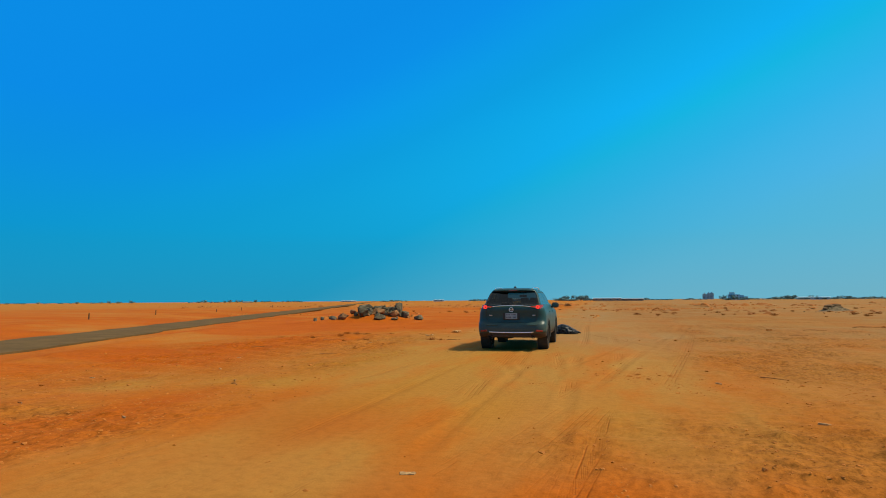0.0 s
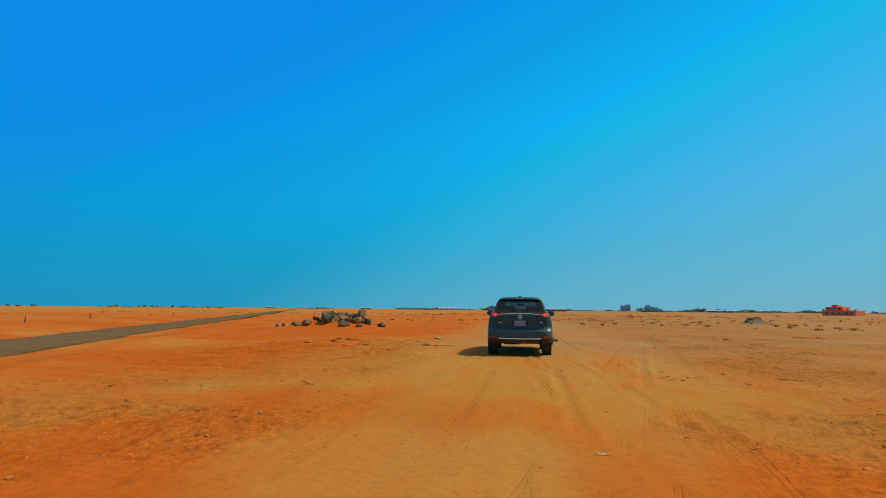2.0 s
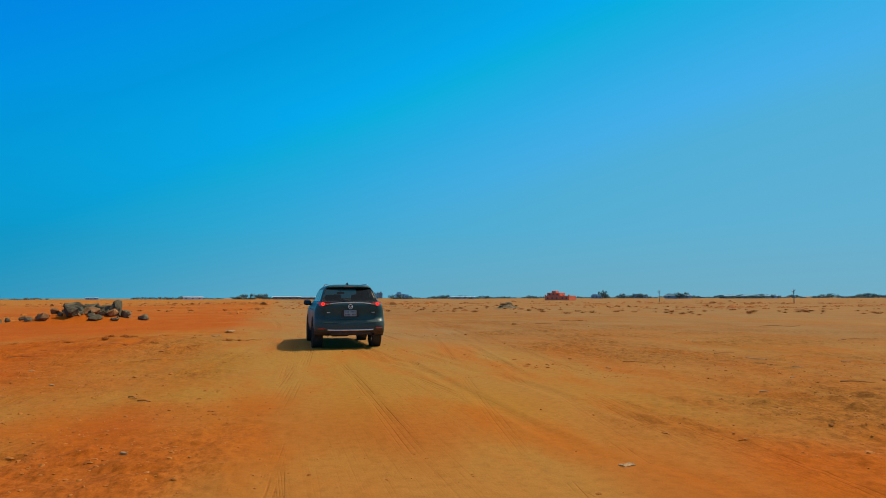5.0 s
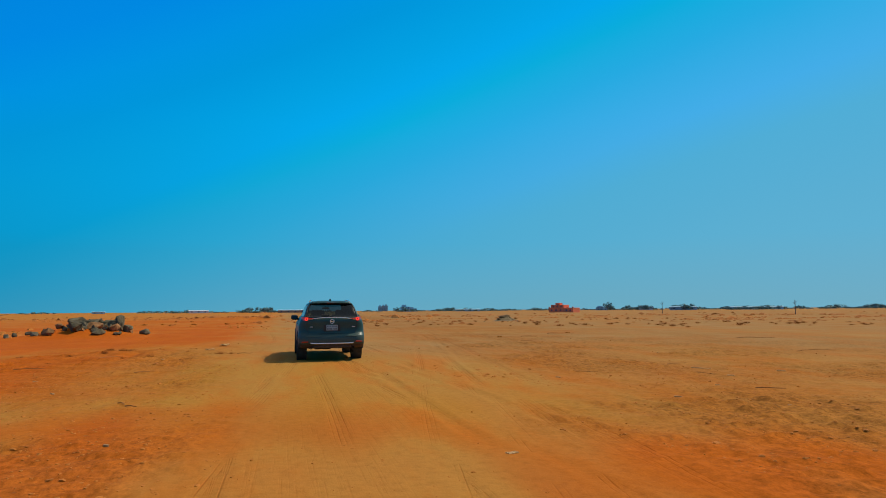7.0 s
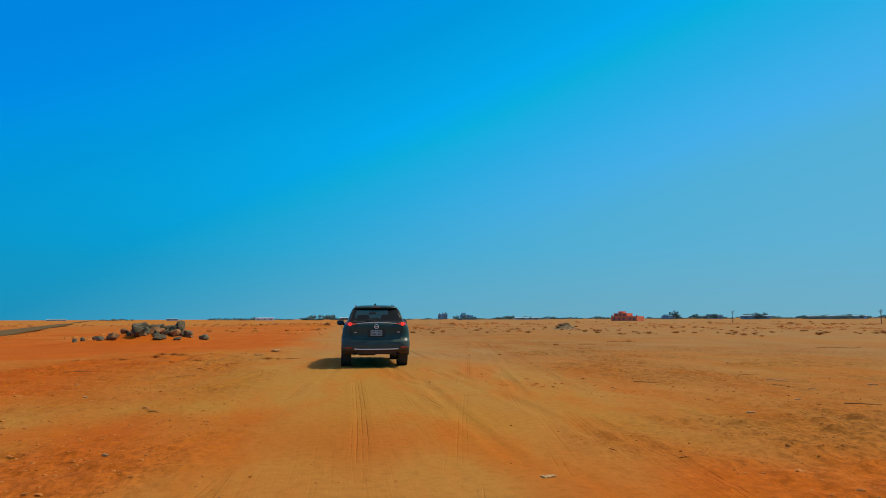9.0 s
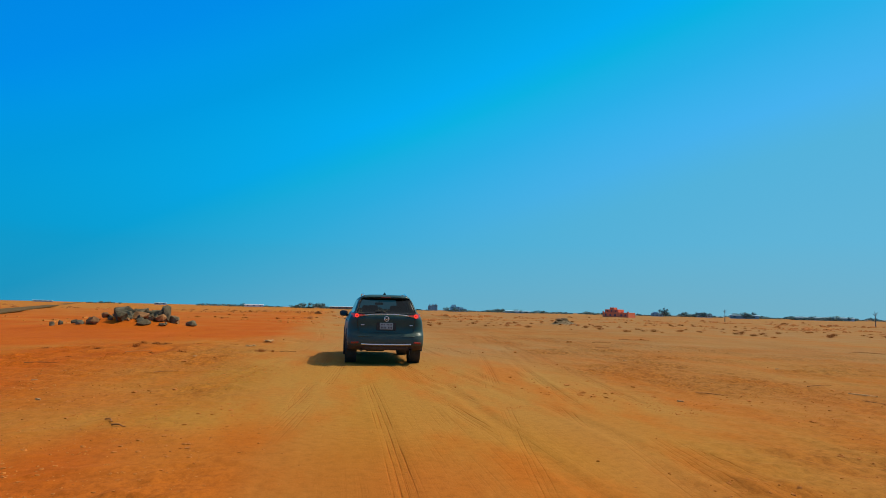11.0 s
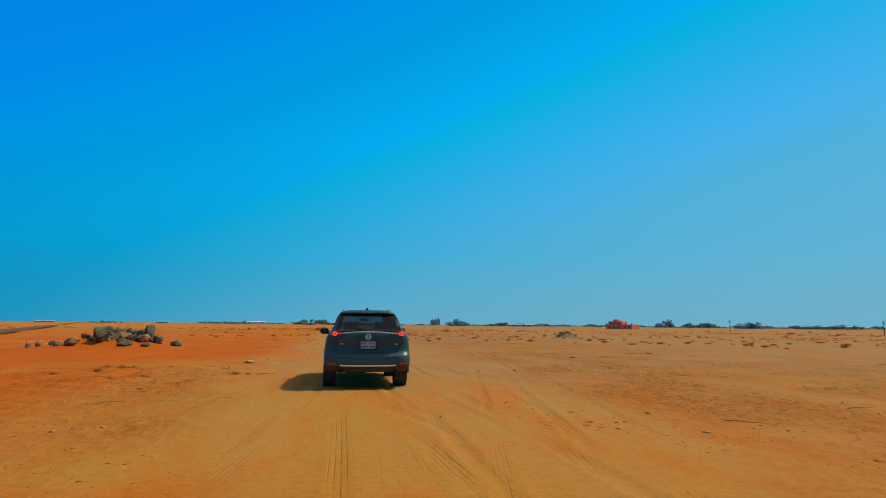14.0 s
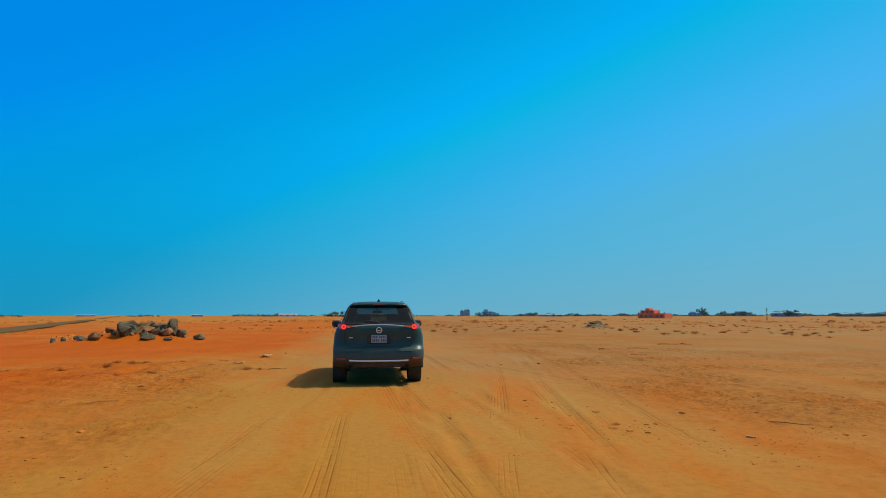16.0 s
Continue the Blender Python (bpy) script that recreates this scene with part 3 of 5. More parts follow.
# ---- the car ----
# outline of the shell by height: half width, rear edge, front edge, roundness of the rear and front corners
HALF_WIDTH = [(0.31, 0.84), (0.335, 0.93), (0.36, 0.955), (0.6, 0.985), (0.94, 0.972), (1.02, 0.962), (1.13, 0.93), (1.21, 0.89), (1.295, 0.81), (1.54, 0.73), (1.6, 0.7), (1.645, 0.67), (1.67, 0.645), (1.7, 0.605), (1.725, 0.53), (1.742, 0.43), (1.752, 0.25)]
REAR = [(0.31, 0.3), (0.335, 0.14), (0.36, 0.07), (0.44, 0.02), (0.52, 0.0), (0.6, 0.0), (0.68, 0.015), (0.725, 0.045), (0.76, 0.12), (0.84, 0.14), (0.94, 0.135), (1.08, 0.105), (1.13, 0.1), (1.17, 0.11), (1.21, 0.13), (1.245, 0.17), (1.295, 0.27), (1.54, 0.51), (1.645, 0.625), (1.67, 0.6), (1.7, 0.62), (1.725, 0.7), (1.742, 0.84), (1.752, 1.1)]
FRONT = [(0.31, 4.8), (0.335, 4.95), (0.44, 5.04), (0.52, 5.06), (0.68, 5.07), (0.84, 5.04), (0.94, 5.0), (1.02, 4.92), (1.08, 4.75), (1.13, 4.35), (1.17, 3.98), (1.21, 3.88), (1.54, 3.26), (1.645, 3.02), (1.67, 2.92), (1.7, 2.75), (1.725, 2.5), (1.742, 2.25), (1.752, 1.95)]
REAR_ROUND = [(0.31, 0.2), (0.6, 0.3), (0.725, 0.29), (0.76, 0.26), (1.02, 0.32), (1.245, 0.32), (1.27, 0.22), (1.295, 0.17), (1.645, 0.16), (1.7, 0.22), (1.725, 0.22), (1.742, 0.2), (1.752, 0.12)]
FRONT_ROUND = [(0.31, 0.4), (0.52, 0.6), (0.84, 0.62), (1.02, 0.7), (1.13, 0.8), (1.245, 0.45), (1.27, 0.42), (1.7, 0.32), (1.742, 0.28), (1.752, 0.14)]
HEIGHTS = [0.31, 0.335, 0.36, 0.44, 0.52, 0.6, 0.68, 0.725, 0.76, 0.84, 0.94, 1.02, 1.08, 1.13, 1.17, 1.21, 1.245, 1.27, 1.295, 1.38, 1.46, 1.54, 1.6, 1.645, 1.67, 1.7, 1.725, 1.742, 1.752]


def along(table, z):
    """Value of a (height, value) table at one height."""
    return float(np.interp(z, [p[0] for p in table], [p[1] for p in table]))


LEVELS = [(z, along(HALF_WIDTH, z), along(REAR, z), along(FRONT, z), along(REAR_ROUND, z), along(FRONT_ROUND, z)) for z in HEIGHTS]
NR, NC, NS, NF = 22, 6, 44, 14       # faces along the rear, each corner, each side, the front


def outline(half, yr, yf, rr, rf):
    """Plan outline at one level, from the rear edge round the left side, the front and the right side."""
    pts = []
    for k in range(NR):
        x = (half - rr) * (1 - 2 * k / NR)
        pts.append((x, yr + 0.035 * (x / half) ** 2))
    c0 = yr + 0.035 * ((half - rr) / half) ** 2
    for k in range(NC):
        a = math.pi / 2 * k / NC
        pts.append((-(half - rr) - rr * math.sin(a), c0 + rr * 0.8 * (1 - math.cos(a))))
    y0, y1 = c0 + rr * 0.8, yf - rf
    for k in range(NS):
        pts.append((-half, y0 + (y1 - y0) * k / NS))
    for k in range(NC):
        a = math.pi / 2 * k / NC
        pts.append((-half + rf * (1 - math.cos(a)), y1 + rf * math.sin(a)))
    for k in range(NF):
        x = -(half - rf) * (1 - 2 * k / NF)
        pts.append((x, yf + 0.12 * (1 - (x / max(half - rf, 0.01)) ** 2)))
    for k in range(NC):
        a = math.pi / 2 * k / NC
        pts.append((half - rf * (1 - math.sin(a)), y1 + rf * math.cos(a)))
    for k in range(NS):
        pts.append((half, y1 + (y0 - y1) * k / NS))
    for k in range(NC):
        a = math.pi / 2 * k / NC
        pts.append((half - rr * (1 - math.cos(a)), c0 + rr * 0.8 * (1 - math.sin(a))))
    return pts


WHEELS_Y = (1.02, 3.95)


def face_kind(row, col, z, x, y):
    """Which part of the shell a face belongs to."""
    rear, lside = col < NR, NR + NC <= col < NR + NC + NS
    front0 = NR + 2 * NC + NS
    front = front0 - 2 <= col < front0 + NF + 2
    right0 = front0 + NF + NC
    rside = right0 <= col < right0 + NS
    for wy in WHEELS_Y:
        if (lside or rside or not (rear or front)) and math.hypot(y - wy, z - 0.37) < 0.41 and abs(x) > 0.8:
            return "arch"
    last = NR + 4 * NC + 2 * NS + NF
    if (rear or NR <= col < NR + 3 or col >= last - 3) and 1.255 < z < 1.635:
        return "rear_window"
    if (lside or rside) and 1.28 < z < 1.61:
        k = col - NR - NC if lside else NS - 1 - (col - right0)
        if k in (10, 11, 24, 25):
            return "pillar"
        if 2 <= k < 40:
            return "side_window_left" if lside else "side_window_right"
    if front and 1.22 < z < 1.64:
        return "windscreen"
    if z < 0.47:
        return "cladding"
    return "body"


def build_car():
    car = root("car", pose(0, 0, 0.055), "dusty dark charcoal sport utility car on sand, tail lamps lit", "car")
    rings = [outline(*lv[1:]) for lv in LEVELS]
    faces = {}
    n = len(rings[0])
    pts = {}
    for r, lv in enumerate(LEVELS):
        for c, (x, y) in enumerate(rings[r]):
            pts[r, c] = Vector((x, y, lv[0]))
    for r in range(len(LEVELS) - 1):
        for c in range(n):
            quad = ((r, c), (r, (c + 1) % n), (r + 1, (c + 1) % n), (r + 1, c))
            mid = sum((pts[q] for q in quad), Vector()) / 4
            faces.setdefault(face_kind(r, c, mid.z, mid.x, mid.y), []).append(quad)

    def shell(keys, cap=False):
        bm = bmesh.new()
        made = {}
        for key in keys:
            for quad in faces.get(key, ()):
                for q in quad:
                    if q not in made:
                        made[q] = bm.verts.new(pts[q])
                bm.faces.new([made[q] for q in quad])
        if cap:
            top = len(LEVELS) - 1
            bm.faces.new([made[top, c] for c in range(n)])
        return bm

    body = part("body", shell(("body", "pillar"), cap=True), PAINT, car, "dusty charcoal painted body shell", smooth=50)
    body.modifiers.new("thick", "SOLIDIFY").thickness = 0.018
    body.modifiers["thick"].offset = -1
    part("lower_cladding", shell(("cladding",)), SANDY, car, "sand-coated, haze-browned black plastic lower bumper and sills", smooth=50)
    for key, nm, mat in (("rear_window", "rear_window", TINTED), ("side_window_left", "side_window", TINTED), ("side_window_right", "side_window", TINTED), ("windscreen", "windscreen", CLEAR)):
        part(nm, shell((key,)), mat, car, "dark tinted glass" if mat is TINTED else "clear windscreen glass", smooth=60)

    # black rubber edge round the rear window
    bm = bmesh.new()
    rows = [r for r, lv in enumerate(LEVELS) if 1.24 < lv[0] < 1.65]
    wide = [n - 3, n - 2, n - 1] + list(range(NR + 4))
    loop = [pts[rows[0], c] for c in wide] + [pts[r, wide[-1]] for r in rows] + [pts[rows[-1], c] for c in wide[::-1]] + [pts[r, wide[0]] for r in rows[::-1]]
    tube(bm, [p + Vector((0, -0.006, 0)) for p in loop], [0.012] * len(loop), 5)
    part("window_seal", bm, PLASTIC, car)

    # floor pan and underside
    bm = bmesh.new()
    box(bm, (1.66, 4.5, 0.06), (0, 2.55, 0.38), bevel=0.02)
    box(bm, (0.5, 0.45, 0.14), (-0.25, 0.62, 0.345), bevel=0.04)
    box(bm, (0.12, 3.0, 0.10), (-0.1, 2.2, 0.35), bevel=0.03)
    part("underbody", bm, PLASTIC, car, "black underside with silencer")
    for sx in (-1, 1):
        bm = bmesh.new()
        lathe(bm, [(-0.02, 0.045), (0.16, 0.045), (0.16, 0.036), (-0.02, 0.036)], 20, "Y", (sx * 0.62, 0.06, 0.345))
        part("tail_pipe", bm, PLASTIC, car, "sooty tail pipe", smooth=40)

    # wheels
    for wy in WHEELS_Y:
        for sx in (-1, 1):
            bm = bmesh.new()
            w = 0.13
            lathe(bm, [(-w, 0.27), (-w, 0.335), (-w + 0.03, 0.368), (-0.05, 0.378), (0.05, 0.378), (w - 0.03, 0.368), (w, 0.335), (w, 0.27), (w - 0.05, 0.25), (-w + 0.05, 0.25)], 44)
            for k in range(44):
                a = k * math.tau / 44
                box(bm, (0.22, 0.028, 0.016), (0, 0.375 * math.cos(a), 0.375 * math.sin(a)), (math.degrees(a) + 90, 0, 0))
            tyre = part("tyre", bm, RUBBER, car, "dusty black treaded tyre", smooth=30)
            tyre.matrix_local = pose(sx * 0.835, wy, 0.323)
            bm = bmesh.new()
            lathe(bm, [(-0.09, 0.245), (-0.09, 0.262), (0.09, 0.262), (0.09, 0.245)], 40)
            lathe(bm, [(sx * 0.03, 0.02), (sx * 0.06, 0.02), (sx * 0.06, 0.06), (sx * 0.03, 0.06)], 20)
            for k in range(10):
                a = k * math.tau / 10
                box(bm, (0.025, 0.035, 0.20), (sx * 0.05, -0.15 * math.sin(a), 0.15 * math.cos(a)), (math.degrees(a), 0, 0), 0.006)
            part("rim", bm, ALLOY, tyre, "silver ten-spoke alloy rim", smooth=30)
            bm = bmesh.new()
            pr = [(sx * 0.965, wy + 0.435 * math.cos(a), 0.372 + 0.435 * math.sin(a)) for a in [math.radians(-12 + 204 * i / 28) for i in range(29)]]
            tube(bm, pr, [0.035] * 29, 8)
            part("wheel_arch", bm, PLASTIC, car, "black plastic wheel arch trim", smooth=60)
            bm = bmesh.new()
            lathe(bm, [(-0.16, 0.43), (0.12, 0.43), (0.12, 0.44), (-0.16, 0.44)], 30)
            liner = part("arch_liner", bm, PLASTIC, car)
            liner.matrix_local = pose(sx * 0.84, wy, 0.36)

    # tail lamps: slim swept housings with a round glowing ring
    for sx in (-1, 1):
        bm = bmesh.new()
        rows = []
        for k in range(9):
            u = k / 8
            x = sx * (0.52 + 0.37 * u)
            y = 0.098 + 0.035 * (x / 0.9) ** 2 + 0.20 * max(0, u - 0.52) ** 2 * 4
            zc, hh = 1.205 - 0.018 * u, 0.010 + 0.052 * min(1, u * 1.15) ** 1.8
            rows.append([bm.verts.new((x, y + 0.045 * (zz > 0) - 0.016, zc + hh * zz)) for zz in (-1, -0.4, 0.4, 1)] + [bm.verts.new((x, y + 0.09, zc + hh)), bm.verts.new((x, y + 0.09, zc - hh))])
        for a, b in zip(rows, rows[1:]):
            for i in range(6):
                bm.faces.new((a[i], a[(i + 1) % 6], b[(i + 1) % 6], b[i]))
        bm.faces.new(rows[0][::-1])
        bm.faces.new(rows[-1])
        lamp = part("tail_lamp", bm, TAIL, car, "slim red tail lamp", smooth=50)
        bm = bmesh.new()
        lathe(bm, [(-0.02, 0.022), (-0.02, 0.052), (0.03, 0.052), (0.03, 0.022)], 24, "Y", (sx * 0.755, 0.125, 1.19))
        part("lamp_ring", bm, TAILRING, lamp, "glowing red lamp ring", smooth=40)
        bm = bmesh.new()
        box(bm, (0.20, 0.05, 0.05), (sx * 0.79, 0.050, 0.515), (0, sx * 4, sx * 24), 0.014)
        part("reflector", bm, REFLECT, car, "red bumper reflector")
        # door mirror
        bm = bmesh.new()
        bmesh.ops.create_uvsphere(bm, u_segments=18, v_segments=12, radius=1, matrix=pose(sx * 1.045, 2.93, 1.22, 0, 0, sx * -12) @ Matrix.Diagonal((0.118, 0.075, 0.088, 1)))
        for v in bm.verts:
            c = Vector((sx * 1.045, 2.93, 1.22))
            d = v.co - c
            v.co = c + Vector([math.copysign(abs(q / k) ** 0.72 * k, q) for q, k in zip(d, (0.118, 0.075, 0.088))])
        tube(bm, [(sx * 0.88, 3.0, 1.16), (sx * 1.0, 2.96, 1.17)], [0.035, 0.03], 8)
        mirror = part("door_mirror", bm, PLASTIC, car, "black door mirror", smooth=60)
        bm = bmesh.new()
        box(bm, (0.16, 0.006, 0.11), (sx * 1.045, 2.852, 1.22), (0, 0, sx * -8), 0.002)
        part("mirror_glass", bm, MIRROR, mirror, "mirror glass")
        # roof rail on short feet
        bm = bmesh.new()
        pr = [(sx * (0.575 - 0.03 * abs(u - 0.5)), 0.72 + 1.9 * u, 1.715 + 0.055 * math.sin(math.pi * min(1, max(0, u))) ** 0.35) for u in [i / 16 for i in range(17)]]
        tube(bm, pr, [0.016] * 17, 8)
        part("roof_rail", bm, CHROME, car, "satin roof rail", smooth=60)
        # door handles and side trim
        for hy in (1.75, 2.75):
            bm = bmesh.new()
            box(bm, (0.03, 0.2, 0.028), (sx * 0.965, hy, 1.03), bevel=0.01)
            part("door_handle", bm, PAINT, car)

    # chrome bars
    bm = bmesh.new()
    pr = [(x, 0.096 + 0.035 * (x / 0.9) ** 2, 1.232 - 0.072 * abs(x / 0.72) ** 2.6) for x in [-0.70 + 1.40 * i / 28 for i in range(29)]]
    tube(bm, pr, [0.004 + 0.007 * min(1.0, 6 * (0.72 - abs(p[0]))) for p in pr], 8)
    part("chrome_bar", bm, CHROME, car, "bright chrome bar across the tailgate", smooth=60)
    bm = bmesh.new()
    pr = [(x, 0.004 + 0.03 * (x / 0.9) ** 2, 0.468 + 0.012 * (x / 0.63) ** 4) for x in [-0.63 + 1.26 * i / 16 for i in range(17)]]
    tube(bm, pr, [0.019] * 17, 8)
    part("bumper_strip", bm, CHROME, car, "bright strip along the bumper", smooth=60)
    # round badge, drawn as a plain ring
    bm = bmesh.new()
    lathe(bm, [(-0.012, 0.052), (-0.012, 0.066), (0.02, 0.066), (0.02, 0.052)], 28, "Y", (0, 0.098, 1.115))
    tube(bm, [(-0.05, 0.095, 1.125), (0, 0.092, 1.10), (0.05, 0.095, 1.125)], [0.008, 0.01, 0.008], 6)
    part("badge", bm, CHROME, car, "plain round chrome badge", smooth=40)
    for x, w in ((-0.60, 0.085), (0.64, 0.085)):
        bm = bmesh.new()
        box(bm, (w, 0.02, 0.015), (x, 0.135, 0.955), bevel=0.004)
        part("trim_badge", bm, CHROME, car, "small chrome trim badge")
    # number plate in its recess: its writing is only bars
    bm = bmesh.new()
    box(bm, (0.50, 0.05, 0.22), (0, 0.145, 0.930), bevel=0.015)
    part("plate_recess", bm, PLASTIC, car)
    bm = bmesh.new()
    box(bm, (0.335, 0.02, 0.165), (0, 0.112, 0.930), bevel=0.004)
    plate = part("number_plate", bm, PLATE, car, "white number plate with dark bars")
    for x, z, w, h in [(-0.13 + 0.037 * i, 0.970, 0.02, 0.035) for i in range(8) if i != 3] + [(-0.13 + 0.037 * i, 0.895, 0.024, 0.048) for i in range(8) if i != 4]:
        bm = bmesh.new()
        box(bm, (w, 0.008, h), (x, 0.1, z))
        part("bar", bm, INK, plate)
    # tailgate shut lines and bumper crease
    for x in (-1, 1):
        bm = bmesh.new()
        tube(bm, [(x * 0.73, 0.128, 1.15), (x * 0.735, 0.15, 0.95), (x * 0.70, 0.15, 0.80), (x * 0.62, 0.148, 0.765)], [0.006] * 4, 5)
        part("shut_line", bm, PLASTIC, car)
    bm = bmesh.new()
    tube(bm, [(-0.62, 0.142, 0.762), (0, 0.118, 0.762), (0.62, 0.142, 0.762)], [0.008] * 3, 5)
    part("shut_line", bm, PLASTIC, car)
    # lower valance
    bm = bmesh.new()
    box(bm, (1.12, 0.12, 0.10), (0, 0.10, 0.385), (12, 0, 0), 0.03)
    part("valance", bm, SANDY, car, "sand-coated, haze-browned black rear valance")
    # crease along the top of the bumper, round each corner
    for sx in (-1, 1):
        bm = bmesh.new()
        tube(bm, [(sx * 0.36, 0.012, 0.672), (sx * 0.66, 0.026, 0.676), (sx * 0.80, 0.075, 0.664), (sx * 0.90, 0.135, 0.63), (sx * 0.955, 0.21, 0.57)], [0.006, 0.018, 0.020, 0.018, 0.008], 8)
        part("bumper_crease", bm, PAINT, car, smooth=60)
    # inside mirror on the windscreen
    bm = bmesh.new()
    box(bm, (0.24, 0.03, 0.07), (0, 2.95, 1.52), bevel=0.012)
    tube(bm, [(0, 2.96, 1.55), (0, 3.05, 1.60)], [0.012, 0.012], 6)
    part("inside_mirror", bm, PLASTIC, car)
    # spoiler, wiper, aerial fin, high brake lamp
    bm = bmesh.new()
    prof = []
    for i in range(13):
        x = -0.63 + 1.26 * i / 12
        y = 0.53 + 0.10 * (x / 0.63) ** 2
        prof.append([bm.verts.new((x, y, 1.680 - 0.03 * (x / 0.63) ** 4)), bm.verts.new((x, y + 0.30, 1.712 - 0.05 * (x / 0.63) ** 4)), bm.verts.new((x, y + 0.30, 1.66)), bm.verts.new((x, y + 0.02, 1.662 - 0.03 * (x / 0.63) ** 4))])
    for a, b in zip(prof, prof[1:]):
        for i in range(4):
            bm.faces.new((a[i], a[(i + 1) % 4], b[(i + 1) % 4], b[i]))
    bm.faces.new(prof[0][::-1])
    bm.faces.new(prof[-1])
    part("roof_spoiler", bm, PAINT, car, smooth=40)
    bm = bmesh.new()
    tube(bm, [(0.02, 0.185, 1.262), (-0.13, 0.235, 1.305), (-0.30, 0.262, 1.325)], [0.016, 0.012, 0.008], 6)
    part("rear_wiper", bm, PLASTIC, car, "black rear wiper")
    bm = bmesh.new()
    fin = [bm.verts.new(v) for v in ((-0.045, 0.96, 1.735), (0.045, 0.96, 1.735), (0.04, 1.2, 1.745), (-0.04, 1.2, 1.745), (0, 0.975, 1.815), (0, 1.03, 1.815))]
    for f in ((0, 1, 4), (1, 2, 5, 4), (2, 3, 5), (3, 0, 4, 5), (0, 3, 2, 1)):
        bm.faces.new([fin[i] for i in f])
    part("aerial_fin", bm, PLASTIC, car, "black roof aerial fin")
    bm = bmesh.new()
    box(bm, (0.26, 0.02, 0.018), (0, 0.538, 1.672), (0, 0, 0), 0.004)
    part("high_lamp", bm, REFLECT, car)
    # cabin: seats with head rests, dashboard, steering wheel
    for sy, xs in ((1.45, (-0.42, 0.42)), (2.45, (-0.40, 0.40))):
        for x in xs:
            bm = bmesh.new()
            box(bm, (0.44, 0.16, 0.56), (x, sy, 0.90), (-14, 0, 0), 0.05)
            box(bm, (0.46, 0.5, 0.16), (x, sy + 0.28, 0.62), (4, 0, 0), 0.05)
            seat = part("seat", bm, CABIN, car, "dark fabric seat", smooth=50)
            bm = bmesh.new()
            box(bm, (0.25, 0.10, 0.20), (x, sy - 0.08, 1.29 if sy < 2 else 1.36), (-10, 0, 0), 0.04)
            part("head_rest", bm, CABIN, seat, smooth=50)
    bm = bmesh.new()
    box(bm, (1.5, 0.5, 0.3), (0, 3.45, 1.0), bevel=0.08)
    part("dashboard", bm, CABIN, car, smooth=50)
    for x in (-0.30, 0.30):
        bm = bmesh.new()
        box(bm, (0.54, 0.12, 0.62), (x, 0.98, 1.0), (-10, 0, 0), 0.04)
        seat = part("rear_seat_back", bm, CABIN, car, "dark folded third-row seat back", smooth=50)
        bm = bmesh.new()
        box(bm, (0.24, 0.09, 0.15), (x, 0.90, 1.385), (-8, 0, 0), 0.035)
        part("head_rest", bm, CABIN, seat, smooth=50)
    bm = bmesh.new()
    box(bm, (1.1, 0.5, 0.02), (0, 0.68, 0.70), bevel=0.008)
    part("load_cover", bm, CABIN, car)
    return car


build_car()

# ---- boulders ----
def boulder_bm(seed, size, bevel=0.022):
    """A blunt, split boulder: the hull of scattered points with worn edges."""
    rng = random.Random(seed)
    bm = bmesh.new()
    for _ in range(15):
        v = Vector((rng.gauss(0, 1), rng.gauss(0, 1), rng.gauss(0, 1))).normalized() * rng.uniform(0.8, 1.0)
        bm.verts.new((v.x * size[0] / 2, v.y * size[1] / 2, v.z * size[2] / 2))
    r = bmesh.ops.convex_hull(bm, input=bm.verts)
    loose = [g for g in r["geom_interior"] if isinstance(g, bmesh.types.BMVert)]
    bmesh.ops.delete(bm, geom=loose, context="VERTS")
    bmesh.ops.dissolve_limit(bm, angle_limit=radians(14), verts=bm.verts, edges=bm.edges)
    bmesh.ops.bevel(bm, geom=list(bm.edges), offset=bevel * min(size), segments=2, affect="EDGES", profile=0.6)
    bmesh.ops.triangulate(bm, faces=bm.faces)
    return bm


def rough_boulder_bm(seed, size):
    """A boulder whose faces are chipped and pitted."""
    bm = boulder_bm(seed, size, 0.015)
    long_edges = [e for e in bm.edges if e.calc_length() > 0.12]
    bmesh.ops.subdivide_edges(bm, edges=long_edges, cuts=2, use_grid_fill=True)
    bmesh.ops.triangulate(bm, faces=bm.faces)
    bm.normal_update()
    chip = 0.07 * min(size)
    for v in bm.verts:
        p = v.co * 3.2 + Vector((seed * 1.7, seed * 0.3, 0))
        v.co += v.normal * chip * (noise.noise(p) + 0.6 * noise.noise(p * 2.7) - 0.25)
    return bm


PILE = Vector((-12.6, 21.5, 0))
ACROSS, AWAY = Vector((0.907, 0.421, 0)), Vector((-0.421, 0.907, 0))
